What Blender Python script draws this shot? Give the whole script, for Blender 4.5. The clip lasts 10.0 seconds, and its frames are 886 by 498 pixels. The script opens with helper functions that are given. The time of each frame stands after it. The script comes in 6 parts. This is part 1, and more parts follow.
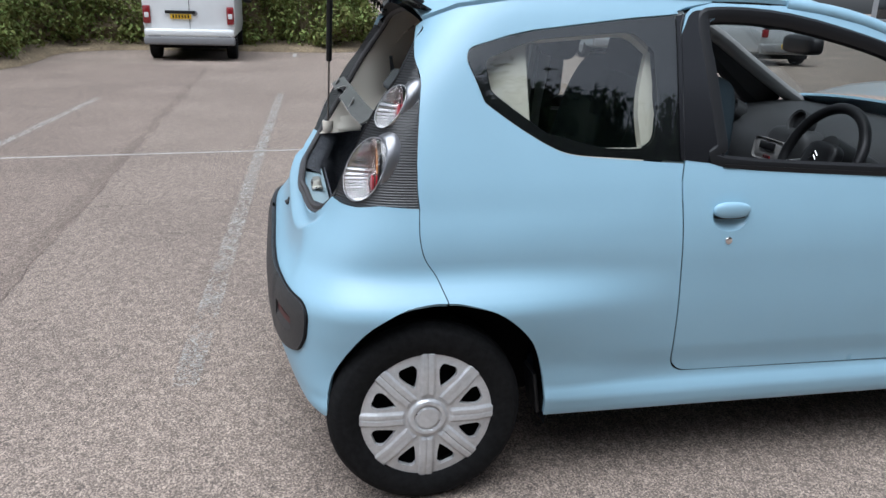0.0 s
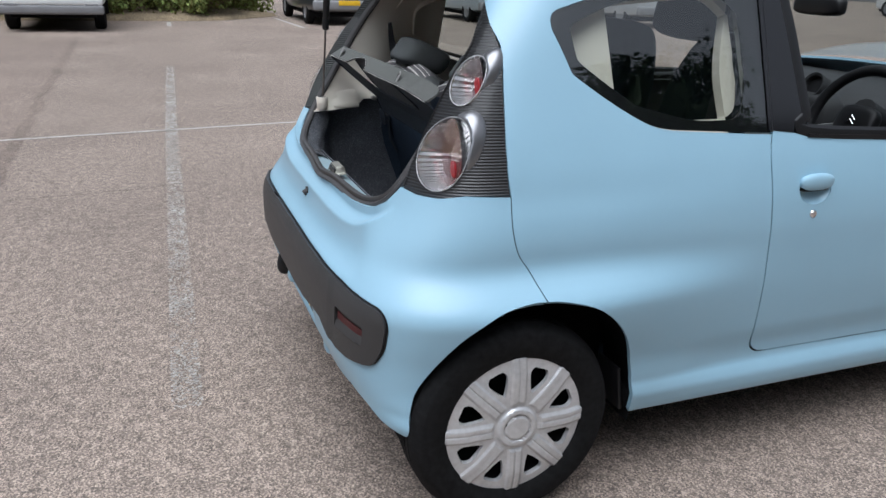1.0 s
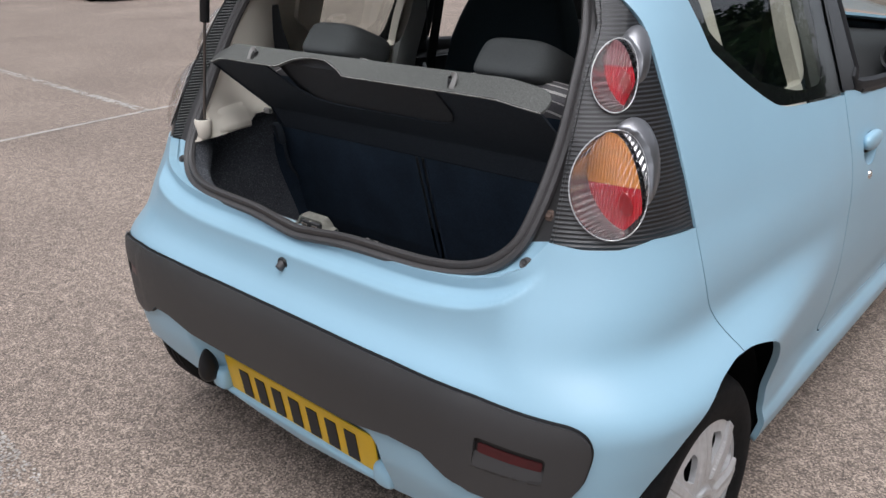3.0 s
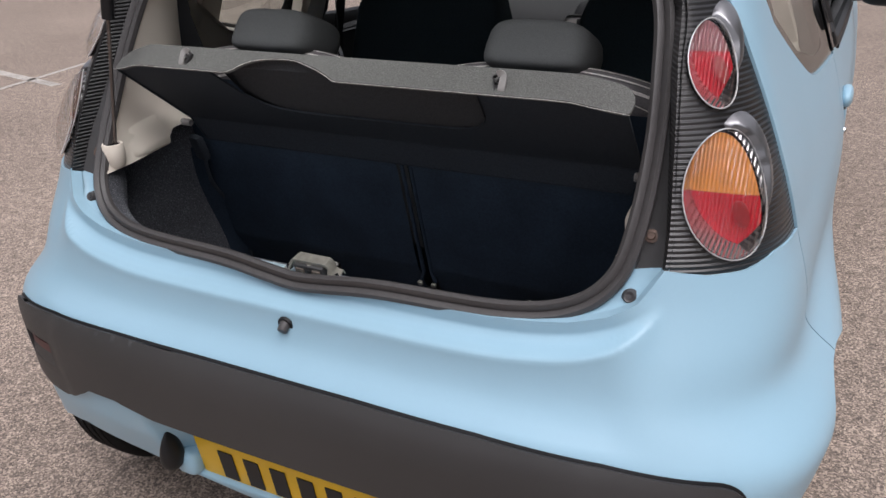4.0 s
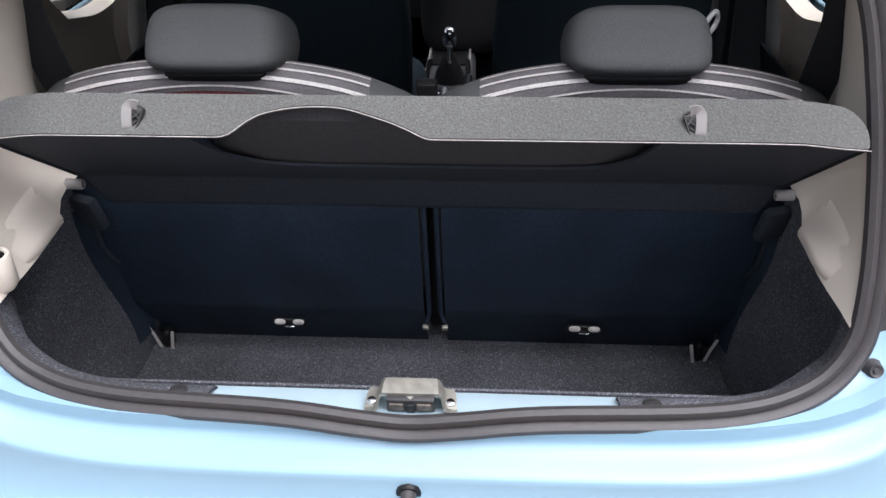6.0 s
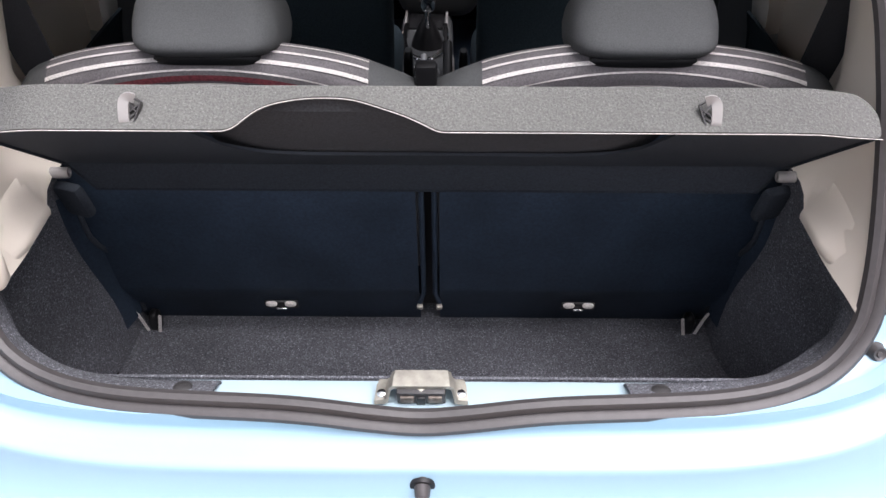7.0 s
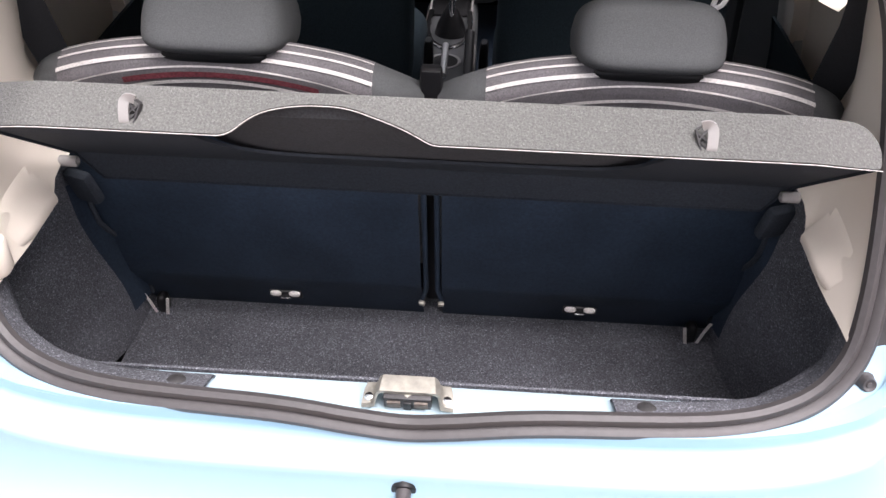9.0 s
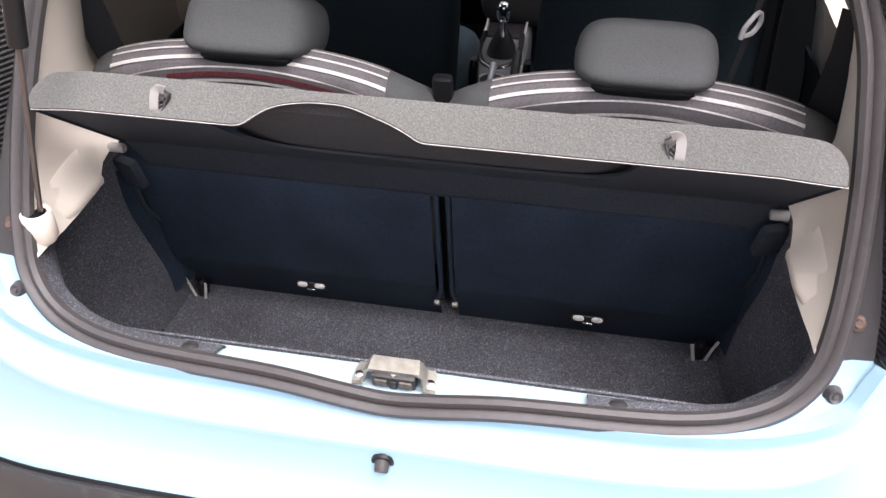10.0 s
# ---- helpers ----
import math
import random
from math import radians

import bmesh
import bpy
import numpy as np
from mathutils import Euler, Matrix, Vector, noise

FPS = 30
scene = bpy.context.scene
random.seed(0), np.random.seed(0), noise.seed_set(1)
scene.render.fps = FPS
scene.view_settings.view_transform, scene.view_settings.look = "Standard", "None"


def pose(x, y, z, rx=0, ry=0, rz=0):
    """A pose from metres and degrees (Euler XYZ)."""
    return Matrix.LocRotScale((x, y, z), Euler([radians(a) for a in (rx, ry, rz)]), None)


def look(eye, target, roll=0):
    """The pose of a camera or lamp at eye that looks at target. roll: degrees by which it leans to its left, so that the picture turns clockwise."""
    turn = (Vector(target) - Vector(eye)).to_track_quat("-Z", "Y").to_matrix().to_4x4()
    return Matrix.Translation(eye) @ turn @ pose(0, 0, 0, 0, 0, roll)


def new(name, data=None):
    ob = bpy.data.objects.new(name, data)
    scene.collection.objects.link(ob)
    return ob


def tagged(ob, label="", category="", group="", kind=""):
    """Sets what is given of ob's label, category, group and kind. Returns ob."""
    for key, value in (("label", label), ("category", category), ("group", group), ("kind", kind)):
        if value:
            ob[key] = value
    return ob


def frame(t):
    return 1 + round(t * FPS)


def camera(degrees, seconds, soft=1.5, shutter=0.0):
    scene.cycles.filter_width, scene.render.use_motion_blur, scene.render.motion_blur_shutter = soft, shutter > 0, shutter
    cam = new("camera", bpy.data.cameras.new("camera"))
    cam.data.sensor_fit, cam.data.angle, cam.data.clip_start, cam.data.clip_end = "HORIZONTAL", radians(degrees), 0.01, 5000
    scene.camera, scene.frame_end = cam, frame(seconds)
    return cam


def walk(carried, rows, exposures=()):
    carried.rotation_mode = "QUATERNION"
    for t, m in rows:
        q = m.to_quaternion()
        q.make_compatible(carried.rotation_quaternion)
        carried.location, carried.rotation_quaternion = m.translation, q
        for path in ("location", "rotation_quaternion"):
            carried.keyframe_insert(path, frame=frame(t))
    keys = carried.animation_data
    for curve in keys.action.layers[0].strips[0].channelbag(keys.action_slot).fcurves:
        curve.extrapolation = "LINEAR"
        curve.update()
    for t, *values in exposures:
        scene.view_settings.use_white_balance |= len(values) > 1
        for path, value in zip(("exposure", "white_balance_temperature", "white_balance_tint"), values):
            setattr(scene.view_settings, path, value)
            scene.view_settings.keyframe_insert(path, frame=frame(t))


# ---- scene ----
cam = camera(59.0, 10.0)
PATH = [
    (0, (2.7, -0.361, 1.396), (0.836, 0.032, 0.788), 1.7),
    (0.5, (2.526, -0.62, 1.397), (0.713, -0.063, 0.762), 2.0),
    (1, (2.308, -0.798, 1.365), (0.556, -0.11, 0.689), 1.6),
    (1.5, (2.08, -0.969, 1.364), (0.419, -0.101, 0.667), 1.4),
    (2, (1.812, -1.146, 1.351), (0.28, -0.064, 0.659), 0.7),
    (2.5, (1.542, -1.224, 1.342), (0.156, 0.03, 0.631), -0.2),
    (2.7, (1.423, -1.227, 1.336), (0.087, 0.073, 0.611), -0.5),
    (3.8, (0.836, -1.224, 1.339), (-0.079, 0.356, 0.523), -2.1),
    (4, (0.747, -1.209, 1.365), (-0.084, 0.395, 0.505), -2.4),
    (4.5, (0.505, -1.105, 1.355), (-0.132, 0.571, 0.468), -2.8),
    (5, (0.348, -1.015, 1.376), (-0.113, 0.69, 0.438), -2.9),
    (5.5, (0.209, -0.968, 1.394), (-0.08, 0.732, 0.381), -2.4),
    (5.7, (0.149, -0.947, 1.42), (-0.053, 0.732, 0.353), -1.8),
    (7, (0.028, -0.887, 1.477), (0.021, 0.693, 0.25), 0.2),
    (7.5, (0.028, -0.867, 1.491), (0.027, 0.685, 0.229), 0.1),
    (8, (0.026, -0.854, 1.496), (0.015, 0.676, 0.209), 0.4),
    (8.5, (0.034, -0.863, 1.498), (0.005, 0.665, 0.209), 0.8),
    (9, (0.068, -0.866, 1.512), (-0.007, 0.672, 0.237), 1.3),
    (9.5, (0.125, -0.889, 1.524), (-0.039, 0.663, 0.272), 1.2),
    (10, (0.179, -0.936, 1.53), (-0.087, 0.619, 0.3), 0.5),
]
EXPOSURES = [(0.0, 0.32, 5650, 8), (1.0, 0.25, 5750, 9), (2.5, 0.24, 5900, 10), (4.0, 0.22, 6300, 16), (4.5, 0.28, 6300, 16), (5.0, 0.42, 6200, 16), (5.5, 0.7, 6000, 17), (6.8, 1.25, 6250, 20), (7.5, 1.43, 6350, 21), (10.0, 1.56, 6450, 22)]
walk(cam, [(t, look(eye, target, roll)) for t, eye, target, roll in PATH], EXPOSURES)

# ---- world, sun, exposure ----
world = bpy.data.worlds.new("sky")
scene.world = world
world.use_nodes = True
wn, wl = world.node_tree.nodes, world.node_tree.links
sky = wn.new("ShaderNodeTexSky")
sky.sky_type, sky.sun_disc = "NISHITA", False
sky.sun_elevation, sky.sun_rotation = radians(69), radians(133)
sky.dust_density, sky.air_density, sky.ozone_density = 4.0, 1.0, 1.0
cloud = wn.new("ShaderNodeHueSaturation")        # an overcast sky has little colour
cloud.inputs["Saturation"].default_value = 0.18
wl.new(sky.outputs[0], cloud.inputs["Color"])
wl.new(cloud.outputs[0], wn["Background"].inputs["Color"])
wn["Background"].inputs["Strength"].default_value = 0.13
sun = new("sun", bpy.data.lights.new("sun", "SUN"))
sun.data.energy, sun.data.angle, sun.data.color = 2.15, radians(56), (1.0, 0.97, 0.93)
sun.matrix_world = look((3.5, -3.3, 13.0), (0, 0, 0))


# ---- materials ----
def material(name, colour, rough=0.5, metal=0.0, grain=0.0, scale=40.0, bump=0.0, bump_scale=200.0, coat=0.0, stain=0.0, stain_scale=3.0, spec=0.5):
    """A principled surface with fine grain, larger stains and relief at real size."""
    m = bpy.data.materials.new(name)
    m.use_nodes = True
    nt = m.node_tree
    b = nt.nodes["Principled BSDF"]
    b.inputs["Base Color"].default_value = (*colour, 1)
    b.inputs["Roughness"].default_value, b.inputs["Metallic"].default_value = rough, metal
    b.inputs["Coat Weight"].default_value, b.inputs["Coat Roughness"].default_value = coat, 0.06
    b.inputs["Specular IOR Level"].default_value = spec
    co = nt.nodes.new("ShaderNodeTexCoord")
    out = None

    def layer(prev, sc, amount, detail):
        n = nt.nodes.new("ShaderNodeTexNoise")
        n.inputs["Scale"].default_value, n.inputs["Detail"].default_value = sc, detail
        nt.links.new(co.outputs["Object"], n.inputs["Vector"])
        r = nt.nodes.new("ShaderNodeMapRange")
        r.inputs["From Min"].default_value, r.inputs["From Max"].default_value = 0.3, 0.7
        r.inputs["To Min"].default_value, r.inputs["To Max"].default_value = 1 - amount, 1 + amount
        nt.links.new(n.outputs["Fac"], r.inputs["Value"])
        x = nt.nodes.new("ShaderNodeMix")
        x.data_type, x.blend_type = "RGBA", "MULTIPLY"
        x.inputs[0].default_value = 1.0
        if prev is None:
            x.inputs[6].default_value = (*colour, 1)
        else:
            nt.links.new(prev, x.inputs[6])
        nt.links.new(r.outputs["Result"], x.inputs[7])
        return x.outputs[2]
    if stain:
        out = layer(out, stain_scale, stain, 5)
    if grain:
        out = layer(out, scale, grain, 3)
    if out is not None:
        nt.links.new(out, b.inputs["Base Color"])
    if bump:
        n = nt.nodes.new("ShaderNodeTexNoise")
        n.inputs["Scale"].default_value, n.inputs["Detail"].default_value = bump_scale, 4
        nt.links.new(co.outputs["Object"], n.inputs["Vector"])
        bp = nt.nodes.new("ShaderNodeBump")
        bp.inputs["Strength"].default_value, bp.inputs["Distance"].default_value = bump, 0.002
        nt.links.new(n.outputs["Fac"], bp.inputs["Height"])
        nt.links.new(bp.outputs["Normal"], b.inputs["Normal"])
    return m


def fluted(m, scale, direction, strength, distance=0.002):
    """Adds straight ribs to a material's relief."""
    nt = m.node_tree
    b = nt.nodes["Principled BSDF"]
    co = nt.nodes.new("ShaderNodeTexCoord")
    w = nt.nodes.new("ShaderNodeTexWave")
    w.bands_direction = direction
    w.inputs["Scale"].default_value = scale
    nt.links.new(co.outputs["Object"], w.inputs["Vector"])
    bp = nt.nodes.new("ShaderNodeBump")
    bp.inputs["Strength"].default_value, bp.inputs["Distance"].default_value = strength, distance
    nt.links.new(w.outputs["Fac"], bp.inputs["Height"])
    nt.links.new(bp.outputs["Normal"], b.inputs["Normal"])
    return m


def grazing_gloss(m, top=0.86):
    """A lens that turns to a mirror towards grazing view."""
    nt = m.node_tree
    b = nt.nodes["Principled BSDF"]
    f = nt.nodes.new("ShaderNodeLayerWeight")
    f.inputs["Blend"].default_value = 0.5
    p = nt.nodes.new("ShaderNodeMapRange")
    p.interpolation_type = "SMOOTHSTEP"
    p.inputs["From Min"].default_value, p.inputs["From Max"].default_value, p.inputs["To Max"].default_value = 0.07, 0.19, top
    g = nt.nodes.new("ShaderNodeBsdfGlossy")
    g.inputs["Roughness"].default_value = 0.16
    g.inputs["Color"].default_value = (0.33, 0.30, 0.30, 1)
    x = nt.nodes.new("ShaderNodeMixShader")
    nt.links.new(f.outputs["Facing"], p.inputs["Value"])
    nt.links.new(p.outputs[0], x.inputs[0])
    nt.links.new(b.outputs[0], x.inputs[1])
    nt.links.new(g.outputs[0], x.inputs[2])
    if b.inputs["Normal"].links:
        nt.links.new(b.inputs["Normal"].links[0].from_socket, g.inputs["Normal"])
    nt.links.new(x.outputs[0], nt.nodes["Material Output"].inputs["Surface"])
    return m


def glass(name, colour, tint_gloss=0.0, flutes=0.0):
    """A thin pane: it lets light straight through with a tint and mirrors by its angle."""
    m = bpy.data.materials.new(name)
    m.use_nodes = True
    nt = m.node_tree
    nt.nodes.remove(nt.nodes["Principled BSDF"])
    t = nt.nodes.new("ShaderNodeBsdfTransparent")
    t.inputs["Color"].default_value = (*colour, 1)
    g = nt.nodes.new("ShaderNodeBsdfGlossy")
    g.inputs["Roughness"].default_value = 0.01
    f = nt.nodes.new("ShaderNodeLayerWeight")
    f.inputs["Blend"].default_value = 0.5
    steep = nt.nodes.new("ShaderNodeMath")
    steep.operation = "POWER"
    steep.inputs[1].default_value = 4.5
    gain = nt.nodes.new("ShaderNodeMath")
    gain.operation = "MULTIPLY_ADD"
    gain.inputs[1].default_value, gain.inputs[2].default_value = 0.9, 0.075 + tint_gloss
    mix = nt.nodes.new("ShaderNodeMixShader")
    if flutes:
        co, w, bp = nt.nodes.new("ShaderNodeTexCoord"), nt.nodes.new("ShaderNodeTexWave"), nt.nodes.new("ShaderNodeBump")
        w.inputs["Scale"].default_value = flutes
        bp.inputs["Strength"].default_value, bp.inputs["Distance"].default_value = 0.45, 0.004
        nt.links.new(co.outputs["Object"], w.inputs["Vector"])
        nt.links.new(w.outputs["Fac"], bp.inputs["Height"])
        nt.links.new(bp.outputs["Normal"], g.inputs["Normal"])
        nt.links.new(bp.outputs["Normal"], f.inputs["Normal"])
    nt.links.new(f.outputs["Facing"], steep.inputs[0])
    nt.links.new(steep.outputs[0], gain.inputs[0])
    nt.links.new(gain.outputs[0], mix.inputs[0])
    nt.links.new(t.outputs[0], mix.inputs[1])
    nt.links.new(g.outputs[0], mix.inputs[2])
    nt.links.new(mix.outputs[0], nt.nodes["Material Output"].inputs["Surface"])
    return m


PAINT = material("light_blue_paint", (0.298, 0.474, 0.585), 0.42, 0.0, grain=0.015, scale=900, stain=0.02, stain_scale=4, coat=0.35, spec=0.35)
PAINT.node_tree.nodes["Principled BSDF"].inputs["Coat Roughness"].default_value = 0.22
# body blue lightened for the boot sill
SILL = material("lightened_sill_blue", (0.46, 0.60, 0.66), 0.4, stain=0.04, stain_scale=8, coat=0.3)
TRIM = material("charcoal_trim_plastic", (0.037, 0.036, 0.0365), 0.5, bump=0.25, bump_scale=900, stain=0.12)
BLACK = material("black_plastic", (0.010, 0.010, 0.011), 0.45, stain=0.1, spec=0.35)
GLOSS_BLACK = material("gloss_black_film", (0.012, 0.012, 0.014), 0.16, grain=0.05)
DARK = material("dark_cavity", (0.006, 0.006, 0.0065), 0.85, stain=0.2, spec=0.1)
RUBBER = material("seal_rubber", (0.056, 0.052, 0.052), 0.5, stain=0.15, grain=0.08, scale=120)
TYRE = material("tyre_rubber", (0.009, 0.009, 0.0095), 0.75, grain=0.3, scale=60, bump=0.3, bump_scale=300, spec=0.12)
SILVER = material("silver_wheel_paint", (0.568, 0.568, 0.572), 0.30, 0.4, grain=0.06, scale=80, stain=0.06, stain_scale=20)
CHROME = material("chrome", (0.75, 0.75, 0.76), 0.12, 1.0, grain=0.04)
ZINC = material("zinc_plated_steel", (0.38, 0.365, 0.315), 0.42, 0.6, grain=0.15, scale=90, stain=0.15, stain_scale=30)
STEEL = material("dull_dark_steel", (0.16, 0.14, 0.13), 0.35, 0.8, stain=0.15, stain_scale=20)
BEIGE = material("beige_trim_plastic", (0.76, 0.695, 0.60), 0.55, bump=0.15, bump_scale=900, stain=0.04)
GREY_TRIM = material("grey_trim_plastic", (0.27, 0.27, 0.265), 0.6, bump=0.15, bump_scale=900, stain=0.05)
LIGHT_TRIM = material("light_grey_pillar_trim", (0.40, 0.40, 0.38), 0.6, bump=0.15, bump_scale=900, stain=0.05)
CARPET = material("dark_boot_carpet", (0.116, 0.120, 0.133), 0.95, grain=0.5, scale=430, bump=0.9, bump_scale=480, stain=0.2, stain_scale=6, spec=0.1)
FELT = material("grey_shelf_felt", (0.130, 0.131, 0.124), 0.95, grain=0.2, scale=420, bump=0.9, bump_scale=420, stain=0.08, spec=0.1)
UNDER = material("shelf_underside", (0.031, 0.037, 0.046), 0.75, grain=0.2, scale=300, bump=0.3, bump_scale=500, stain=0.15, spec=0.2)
BOARD = material("navy_seat_board", (0.020, 0.031, 0.048), 0.62, grain=0.2, scale=200, bump=0.2, bump_scale=600, stain=0.25, stain_scale=8, spec=0.25)
VINYL = material("charcoal_seat_cloth", (0.096, 0.100, 0.101), 0.8, grain=0.15, scale=600, bump=0.4, bump_scale=900, stain=0.08, spec=0.25)
STRIPE_W = material("white_stripe_cloth", (0.66, 0.63, 0.60), 0.85, grain=0.25, scale=500, bump=0.3, bump_scale=800)
STRIPE_R = material("red_stripe_cloth", (0.17, 0.035, 0.045), 0.85, grain=0.35, scale=300, bump=0.3, bump_scale=800)
CLOTH = material("grey_seat_cloth", (0.15, 0.14, 0.145), 0.9, grain=0.25, scale=500, bump=0.4, bump_scale=800, stain=0.15, stain_scale=20)
DARK_CLOTH = material("dark_front_seat_cloth", (0.022, 0.034, 0.042), 0.9, grain=0.25, scale=400, bump=0.3, bump_scale=800, spec=0.2)
DASH = material("grey_dashboard_plastic", (0.028, 0.029, 0.030), 0.6, bump=0.25, bump_scale=700, stain=0.06)
CONSOLE = material("dark_grey_console_plastic", (0.075, 0.079, 0.082), 0.45, bump=0.15, bump_scale=700, stain=0.08)
LINING = material("cream_roof_lining", (0.55, 0.52, 0.47), 0.9, grain=0.1, scale=400)
WEBBING = material("black_belt_webbing", (0.016, 0.017, 0.02), 0.75, grain=0.2, scale=500)
YELLOW = material("yellow_plate", (0.72, 0.44, 0.015), 0.4, stain=0.08, stain_scale=12)
GATE_GLASS = glass("pale_tailgate_glass", (0.84, 0.87, 0.85))
GLASS = glass("tinted_window_glass", (0.68, 0.72, 0.69), 0.05)
CLEAR = glass("clear_lamp_cover", (0.93, 0.93, 0.93))
RED = grazing_gloss(fluted(material("red_lamp_lens", (0.60, 0.016, 0.030), 0.18, stain=0.15, stain_scale=40, coat=0.6), 62, "X", 0.7))
AMBER = grazing_gloss(fluted(material("amber_lamp_lens", (0.80, 0.30, 0.07), 0.2, stain=0.15, stain_scale=40, coat=0.6), 62, "X", 0.7))
HOUSING = fluted(material("ribbed_smoked_lamp_housing", (0.013, 0.013, 0.014), 0.28, stain=0.1, coat=0.25), 46, "Z", 0.6, 0.004)


def flecks(m, scale, share, gain):
    """Sparse pale fibres scattered over a material."""
    nt = m.node_tree
    b = nt.nodes["Principled BSDF"]
    co, v, c = nt.nodes.new("ShaderNodeTexCoord"), nt.nodes.new("ShaderNodeTexVoronoi"), nt.nodes.new("ShaderNodeSeparateColor")
    v.inputs["Scale"].default_value = scale
    pick = nt.nodes.new("ShaderNodeMapRange")
    pick.inputs["From Min"].default_value, pick.inputs["From Max"].default_value = 1 - share, 1.0
    pick.inputs["To Min"].default_value, pick.inputs["To Max"].default_value = 1.0, gain
    x = nt.nodes.new("ShaderNodeMix")
    x.data_type, x.blend_type = "RGBA", "MULTIPLY"
    x.inputs[0].default_value = 1.0
    nt.links.new(co.outputs["Object"], v.inputs["Vector"])
    nt.links.new(v.outputs["Color"], c.inputs[0])
    nt.links.new(c.outputs[0], pick.inputs["Value"])
    nt.links.new(b.inputs["Base Color"].links[0].from_socket, x.inputs[6])
    nt.links.new(pick.outputs["Result"], x.inputs[7])
    nt.links.new(x.outputs[2], b.inputs["Base Color"])


flecks(CARPET, 560, 0.2, 2.3)
flecks(FELT, 700, 0.2, 1.3)
RUST = material("rusty_bolt_steel", (0.125, 0.085, 0.068), 0.7, 0.3, grain=0.3, scale=300, stain=0.4, stain_scale=80)
LATCH_BROWN = material("stained_latch_steel", (0.15, 0.125, 0.105), 0.6, 0.3, grain=0.2, scale=300, stain=0.3, stain_scale=80)
DARK_RED = material("dark_red_reflector", (0.055, 0.002, 0.005), 0.4, stain=0.2, stain_scale=60)
FROST = grazing_gloss(fluted(material("pale_lamp_lens", (0.40, 0.16, 0.17), 0.18, stain=0.2, stain_scale=40, coat=0.6), 62, "X", 0.7))
BULB = material("red_bulb_cap", (0.33, 0.012, 0.018), 0.35, stain=0.2, stain_scale=60)
WORN = material("worn_shelf_felt", (0.034, 0.036, 0.040), 0.9, grain=0.3, scale=350, bump=0.5, bump_scale=500)
PALE = material("pale_grey_plastic", (0.29, 0.28, 0.27), 0.5, stain=0.08, stain_scale=30)
FLUTE = glass("fluted_clear_lens", (0.95, 0.95, 0.95), -0.03, 50)
FAIRING = material("smoked_lamp_bulb_cover", (0.22, 0.22, 0.23), 0.28, 0.7, stain=0.1, coat=0.3)
BOWL = fluted(material("fluted_bright_reflector", (0.66, 0.65, 0.65), 0.2, 0.9, stain=0.1, stain_scale=60), 55, "X", 0.8, 0.003)


# ---- builders ----
from mathutils.geometry import delaunay_2d_cdt


def thing(name, label, category, group="", kind="", at=(0, 0, 0)):
    ob = new(name)
    ob.location = at
    ob.empty_display_size = 0.1
    return tagged(ob, label, category, group, kind)


def link_mesh(name, me, mat, parent, label=""):
    ob = new(name, me)
    if mat is not None:
        me.materials.append(mat)
    if parent is not None:
        ob.parent = parent
        base = parent
        shift = Vector((0, 0, 0))
        while base is not None:
            shift += base.location
            base = base.parent
        ob.location = -shift
    if label:
        ob["label"] = label
    return ob


def part(name, bm, mat, parent=None, label="", smooth=40):
    """One mesh object from a bmesh in world coordinates, under its thing."""
    me = bpy.data.meshes.new(name)
    bmesh.ops.recalc_face_normals(bm, faces=bm.faces[:])
    for f in bm.faces:
        f.smooth = smooth > 0
    for e in bm.edges:
        if smooth and len(e.link_faces) == 2 and e.calc_face_angle(0) > radians(smooth):
            e.smooth = False
    bm.to_mesh(me)
    bm.free()
    return link_mesh(name, me, mat, parent, label)


def add_box(bm, m, size, bevel=0.0, seg=2):
    r = bmesh.ops.create_cube(bm, size=1, matrix=m @ Matrix.Diagonal((*size, 1)))
    if bevel:
        es = list({e for v in r["verts"] for e in v.link_edges})
        bmesh.ops.bevel(bm, geom=es, offset=bevel, segments=seg, profile=0.5, affect="EDGES")
    return bm


def box(m, size, bevel=0.004, seg=2):
    return add_box(bmesh.new(), m, size, bevel, seg)


def add_lathe(bm, profile, m, n=48, closed=False):
    """Turns (radius, height) points round z."""
    rings = []
    for r, h in profile:
        if r < 1e-6:
            rings.append([bm.verts.new(m @ Vector((0, 0, h)))])
        else:
            rings.append([bm.verts.new(m @ Vector((r * math.cos(6.283185 * k / n), r * math.sin(6.283185 * k / n), h))) for k in range(n)])
    pairs = list(zip(rings, rings[1:] + ([rings[0]] if closed else [])))
    if not closed:
        pairs = pairs[: len(rings) - 1]
    for a, b in pairs:
        for k in range(n):
            q = [a[k % len(a)], a[(k + 1) % len(a)], b[(k + 1) % len(b)], b[k % len(b)]]
            q = [v for i, v in enumerate(q) if v not in q[:i]]
            if len(q) > 2:
                bm.faces.new(q)
    return bm


def lathe(profile, m, n=48, closed=False):
    return add_lathe(bmesh.new(), profile, m, n, closed)


def curve_points(ctrl, n=8, closed=False):
    """Catmull-Rom through the control points."""
    c = [Vector(p) for p in ctrl]
    out = []
    k = len(c)
    for i in range(k if closed else k - 1):
        p0, p1, p2, p3 = (c[(i - 1) % k], c[i], c[(i + 1) % k], c[(i + 2) % k]) if closed else (c[max(i - 1, 0)], c[i], c[i + 1], c[min(i + 2, k - 1)])
        for j in range(n):
            t = j / n
            out.append(0.5 * ((2 * p1) + (p2 - p0) * t + (2 * p0 - 5 * p1 + 4 * p2 - p3) * t * t + (3 * p1 - p0 - 3 * p2 + p3) * t ** 3))
    if not closed:
        out.append(c[-1])
    return out


